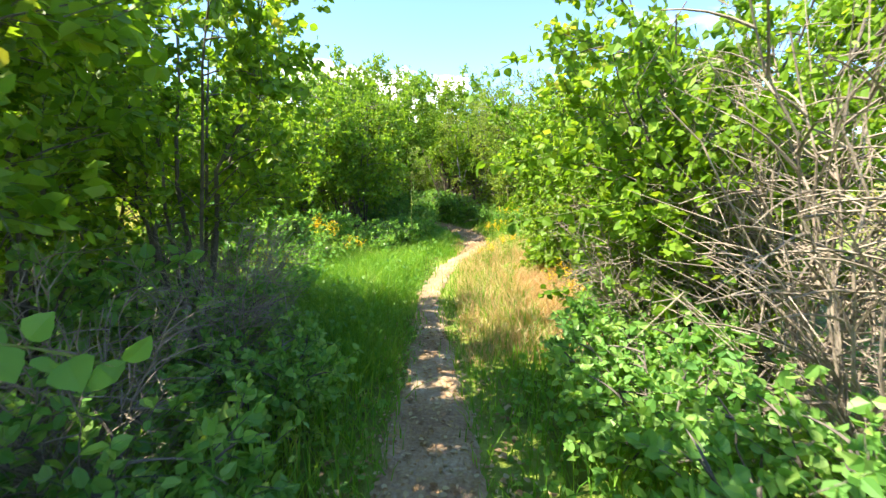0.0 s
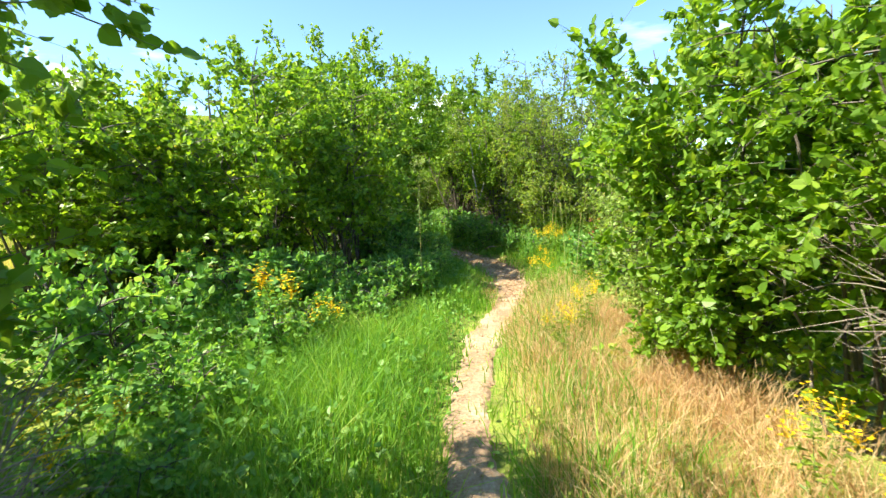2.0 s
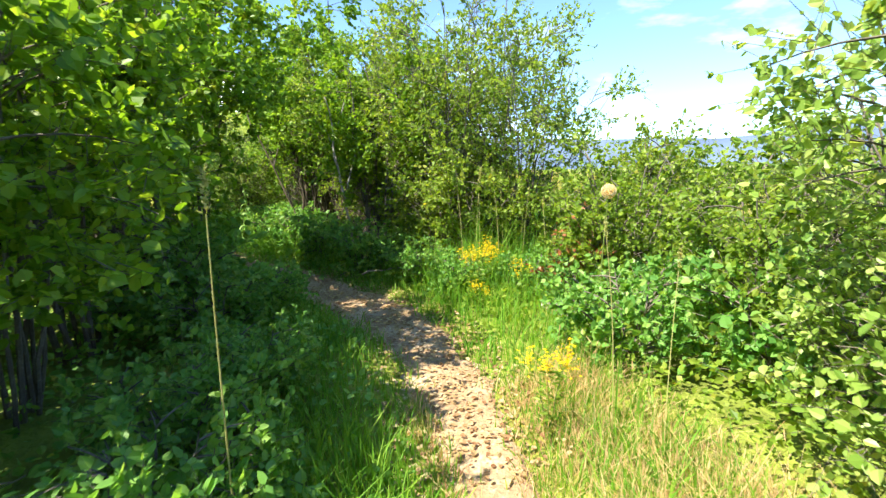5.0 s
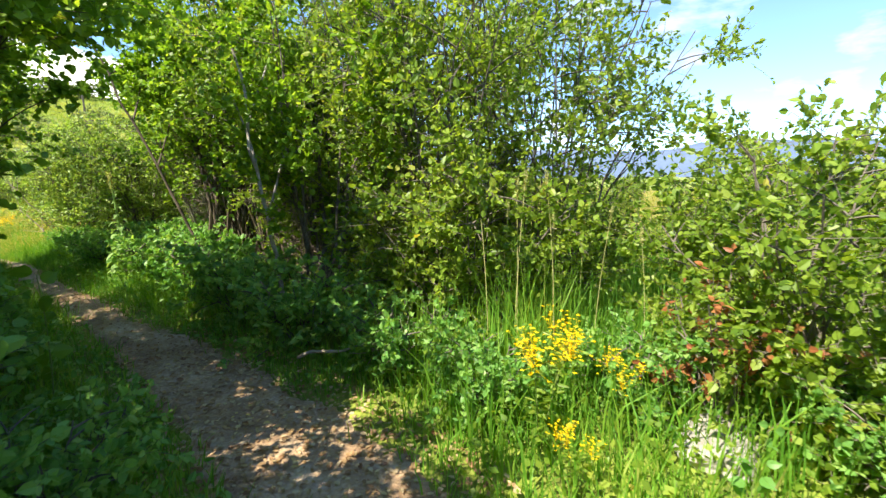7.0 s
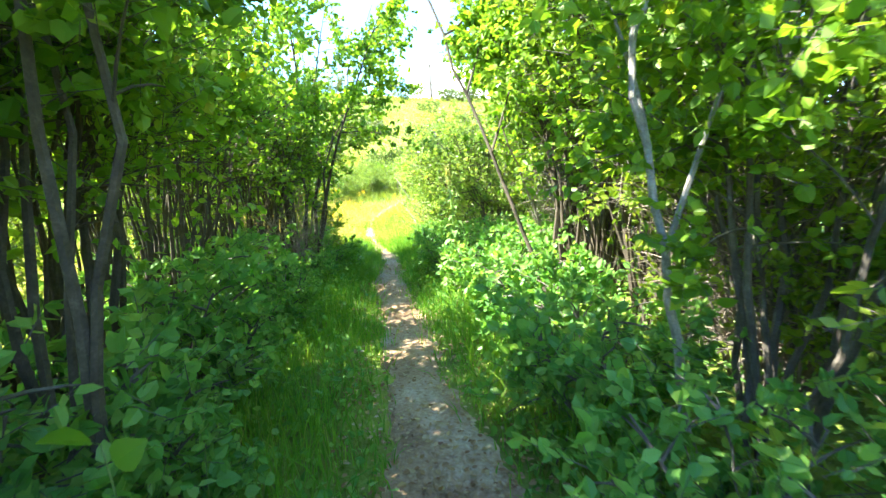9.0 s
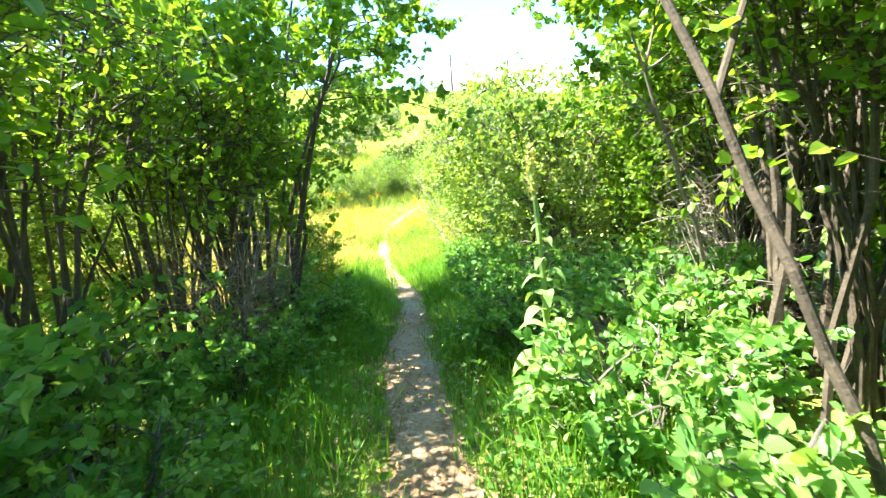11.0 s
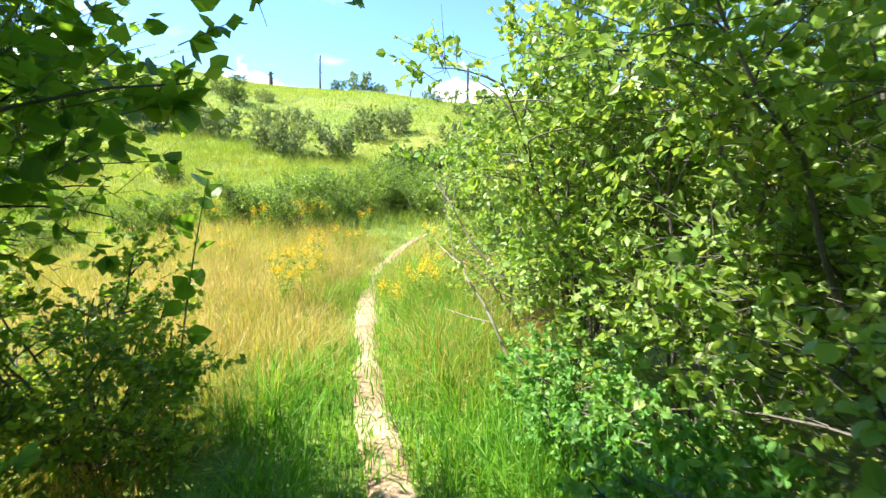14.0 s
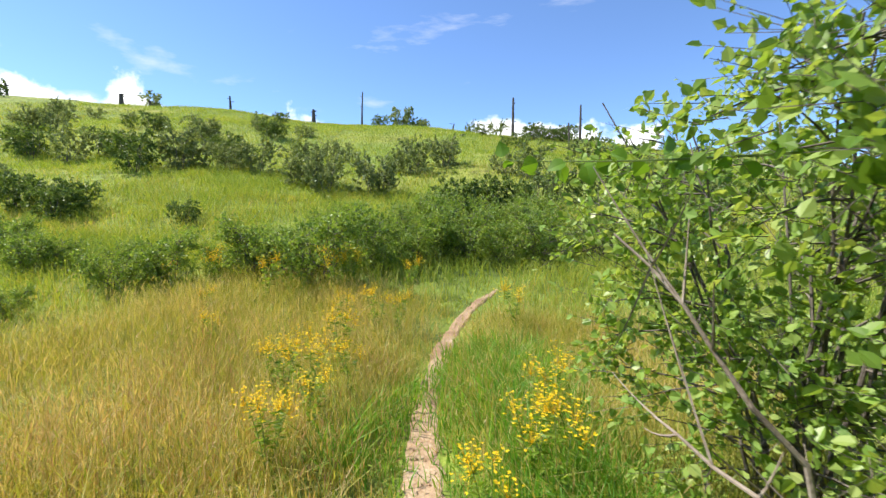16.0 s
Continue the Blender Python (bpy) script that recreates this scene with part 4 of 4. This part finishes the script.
def dead_branch(label, line, r, seed, twigs=14):
    rng = np.random.default_rng(seed)
    line = np.array(line, float)
    root = line[0].copy()
    thing = tagged(new("dead_branch"), label, "branch", "dead branches")
    thing.matrix_basis = Matrix.Translation(root)
    line = bend_line(*(line - root), 10)
    line[1:-1] += rng.normal(0, r * 0.8, (8, 3))
    s = Soup()
    tube(s, line, r, r * 0.3, 7)
    part("limb", s, TWIG_DEAD, thing)
    for i in range(twigs):
        p = line[rng.integers(2, 9)]
        d = unit(line[-1] - line[0]) * 0.6 + rng.normal(0, 0.5, 3)
        ln = rng.uniform(0.15, 0.5)
        s = Soup()
        tube(s, bend_line(p, p + d * ln * 0.5, p + d * ln + [0, 0, 0.05], 5), r * 0.4, r * 0.12, 4)
        part("twig", s, TWIG_DEAD, thing)
    return thing


dead_branch("pale bare branch leaning out of the bushes", [(0.05, 17.9, 0.05), (-0.25, 17.7, 1.2), (-0.6, 17.4, 2.1)], 0.022, 1, 12)
dead_branch("grey fallen branch lying in the undergrowth", [(-2.2, 1.3, 0.12), (-1.5, 1.25, 0.4), (-0.75, 1.4, 0.1)], 0.028, 2)
dead_branch("bare grey branch low in the bush", [(-2.9, 22.2, 0.05), (-3.3, 21.95, 1.0), (-3.75, 22.25, 1.42)], 0.014, 3, 10)
dead_branch("pale dead branch reaching over the meadow grass", [(-2.9, 21.5, 0.1), (-3.3, 21.75, 0.8), (-3.62, 22.1, 0.86)], 0.013, 6, 8)
dead_branch("dry branch on the ground under the bushes", [(0.6, 12.9, 0.08), (1.0, 12.5, 0.3), (1.6, 12.3, 0.1)], 0.014, 4, 8)
dead_branch("dry fallen branch beside the footpath", [(-0.2, 17.9, 0.06), (-0.6, 18.1, 0.3), (-1.15, 17.95, 0.1)], 0.014, 5, 12)



def leaning_trunk(label, line, r, seed, bark, fork):
    """A slender leaning trunk that forks, with a few side limbs."""
    rng = np.random.default_rng(seed)
    line = np.array(line, float)
    root = line[0].copy()
    thing = tagged(new("slender_tree"), label, "tree", "leaning trees")
    thing.matrix_basis = Matrix.Translation(root)
    trunk = bend_line(*(line - root), 14)
    trunk[1:-1] += rng.normal(0, r * 0.6, (12, 3))
    s = Soup()
    tube(s, trunk, r, r * 0.45, 9)
    part("trunk", s, bark, thing)
    for f, dx, dy, dz in fork:
        p = trunk[int(f * 13)]
        d = np.array([dx, dy, dz])
        limb = bend_line(p, p + d * 0.5 + rng.normal(0, 0.05, 3), p + d, 9)
        s = Soup()
        tube(s, limb, r * 0.62, r * 0.2, 7)
        limb_part = part("limb", s, bark, thing)
        s = Soup()
        n = 70
        t = rng.uniform(0.3, 1, n)
        q = np.stack([np.interp(t * 8, range(9), limb[:, c]) for c in range(3)], 1)
        e = q + rng.normal(0, 0.14, (n, 3)) + d * 0.1
        thin_sticks(s, q, e, 0.002)
        leaves(s, np.repeat(e, 3, 0), rng.normal(0, 1, (3 * n, 3)), 0.065, rng, 0.75)
        part("leaf_spray", s, LEAF_ALDER, limb_part)
    return thing


leaning_trunk("slender leaning tree with pale grey bark", [(0.72, 13.95, -0.03), (0.55, 14.0, 1.1), (0.36, 14.1, 2.6)], 0.024, 1, BARK_PALE,
              [(0.5, 0.35, 0.1, 1.1), (0.62, -0.25, 0.2, 0.9), (0.8, 0.3, 0.3, 0.8)])
leaning_trunk("thin dark tree leaning over the footpath", [(0.15, 16.0, -0.03), (-0.35, 16.15, 1.3), (-1.15, 16.5, 3.3)], 0.022, 2, BARK_DARK,
              [(0.55, 0.3, 0.2, 1.0), (0.75, 0.1, 0.5, 0.7), (0.9, 0.3, 0.4, 0.4)])

withered = shrub("withered_shrub", "small shrub with withered rust-red leaves", "shrub", "", 1.2, 0.35, 7, 700, 0.05, 101, low=0.2, leaf_mat=LEAF_RED, thick=0.007, nb=5)
withered.matrix_basis = spot(2.55, 10.85, 0, 1.0)


def stone(seed, sx, sy, sz):
    bm = bmesh.new()
    bmesh.ops.create_icosphere(bm, subdivisions=3, radius=1)
    for v in bm.verts:
        k = 1 + 0.35 * noise.noise(v.co * 1.3 + Vector((seed, 0, 0))) + 0.1 * noise.noise(v.co * 4 + Vector((0, seed, 0)))
        v.co = Vector((v.co.x * sx * k, v.co.y * sy * k, max(v.co.z, -0.5) * sz * k))
    return bm


rock = tagged(part("rock", stone(3, 0.3, 0.2, 0.12), STONE), "flat pale rock half hidden in the weeds", "rock")
rock.matrix_basis = spot(2.43, 10.75, 20, 1, -0.03)

# ---- the hillside ----
HILL = dict(low=0.0, thick=0.014, nb=9, per_twig=30, far=True, spread=0.95, twig_len=(0.15, 0.4), rise=1.0)
bush_grey = shrub("hillside_shrub", "rounded grey-green shrub on the hillside", "shrub", "hillside shrubs", 1.65, 1.1, 6, 4200, 0.085, 131, leaf_mat=LEAF_HILL, **HILL)
bush_dark = shrub("hillside_shrub", "dense dark green shrub on the hillside", "shrub", "hillside shrubs", 1.6, 1.1, 6, 4600, 0.08, 133, leaf_mat=LEAF_HILL_DARK, **HILL)
bramble = shrub("bramble_bush", "low leafy bramble at the foot of the hill", "shrub", "bramble bushes", 1.15, 0.9, 9, 6500, 0.05, 135, low=0.02, leaf_mat=LEAF_BRAMBLE, thick=0.007, nb=8, per_twig=14)


def hill_row(u, v, k, turn):
    x, y = (float(c) for c in EYE_END + u * FWD + v * LEFT)
    return x, y, turn, k


def hill_group(spots, rng, spread):
    """Two or three shrubs round each spot: metres ahead, metres aside, size."""
    rows = []
    for u, v, k in spots:
        rows.append(hill_row(u, v, k, rng.uniform(0, 360)))
        for _ in range(rng.integers(1, 3)):
            rows.append(hill_row(u + rng.uniform(0.2, 1.0) * k, v + rng.normal(0, spread) * k, k * rng.uniform(0.55, 0.9), rng.uniform(0, 360)))
    return rows


rng = np.random.default_rng(4)
dark_rows = hill_group([(10.8, 9.3, 0.6), (11.2, 10.6, 0.65), (16.1, 10.9, 0.95), (19.1, 9.1, 0.8), (12.2, -0.3, 0.72), (12.3, -1.2, 0.72), (10.7, 6.1, 0.4), (19.8, 17.8, 0.9),
                        (14.2, -4.4, 0.7), (20.0, 15.0, 0.8), (15.0, -8.0, 0.9)], rng, 1.0)
grey_rows = hill_group([(18.7, 15.4, 0.9), (17.2, 9.9, 1.05), (16.7, 6.8, 0.85), (14.6, 3.8, 0.8), (15.0, 2.4, 0.85), (17.9, 1.3, 0.85), (19.0, 0.0, 0.8), (13.4, -2.7, 0.65), (24, 12.6, 0.8),
                        (25, 21, 0.9), (22, 5.0, 0.6), (17, -3.0, 0.8), (20, -6.0, 0.9), (13, 14.0, 0.6)], rng, 1.3)
for count, u0, u1, v0, v1, k0, k1 in ((16, 21, 31, -16, 30, 0.35, 0.75), (18, 31, 45, -24, 44, 0.4, 1.0), (7, 9.0, 19, -14, -3, 0.5, 0.9)):
    for _ in range(count):
        spots = [(rng.uniform(u0, u1), rng.uniform(v0, v1), rng.uniform(k0, k1))]
        (dark_rows if rng.uniform() < 0.4 else grey_rows).extend(hill_group(spots, rng, 1.4))
plant_out(bush_dark, dark_rows)
plant_out(bush_grey, grey_rows)
plant_out(bramble, hill_group([(6.5, 4.8, 0.6), (6.8, 4.2, 0.7), (7.0, 2.9, 0.8), (6.6, 1.8, 0.95), (7.7, 1.3, 0.85), (8.2, 0.5, 0.8), (8.3, -0.4, 0.8), (8.2, -1.7, 0.85), (8.4, -2.8, 0.8), (9.4, 2.2, 0.8), (9.8, 0.0, 0.9),
                               (8.0, 8.4, 0.7), (7.2, 6.6, 0.6), (10.2, -2.0, 0.9), (5.0, 5.4, 0.45), (9.5, -4.5, 0.9)], rng, 0.9))


def snag(h, r, seed, label):
    """A standing dead trunk with a few broken limb stubs."""
    rng = np.random.default_rng(seed)
    thing = tagged(new("snag"), label, "dead tree", "standing snags")
    s = Soup()
    tube(s, bend_line(np.zeros(3), np.array([0, 0, h * 0.5]), np.array([rng.normal(0, 0.1), rng.normal(0, 0.1), h]), 6), r, r * 0.55, 7)
    part("trunk", s, CHARRED, thing)
    for _ in range(3):
        z, a = rng.uniform(0.4, 0.95) * h, rng.uniform(0, 6.28)
        s = Soup()
        d = np.array([math.cos(a), math.sin(a), 0.3])
        tube(s, bend_line(np.array([0, 0, z]), np.array([0, 0, z]) + d * 0.15, np.array([0, 0, z]) + d * 0.3, 4), r * 0.35, r * 0.15, 5)
        part("limb_stub", s, CHARRED, thing)
    return thing


for i, (u, v, h, r) in enumerate([(43, -6.2, 3.9, 0.16), (44, 8.0, 3.3, 0.1), (44, 12.6, 1.3, 0.22), (44, 20.5, 1.4, 0.13), (47, 33.0, 1.6, 0.3), (40, 38, 1.3, 0.12), (44, -0.6, 1.4, 0.1),
                                  (38, -11, 3.0, 0.12), (44, 28, 1.0, 0.2), (30, -8, 2.0, 0.08)]):
    x, y = EYE_END + u * FWD + v * LEFT
    snag(h, r, i, "dark weathered dead trunk on the hilltop" if h > 2 else "short charred stump on the hilltop").matrix_basis = spot(float(x), float(y))

crest_bush = shrub("hilltop_bush", "rounded green bush on the skyline", "bush", "hilltop bushes", 2.6, 1.25, 9, 1800, 0.16, 140, low=0.05, leaf_mat=LEAF_HILL, thick=0.02, nb=8, per_twig=8, far=True)
plant_out(crest_bush, [tuple(float(c) for c in EYE_END + 44 * FWD + 4.3 * LEFT) + (0, 1.0), tuple(float(c) for c in EYE_END + 44 * FWD + 2.0 * LEFT) + (90, 0.6),
                       tuple(float(c) for c in EYE_END + 45 * FWD + 28.5 * LEFT) + (90, 0.9)])
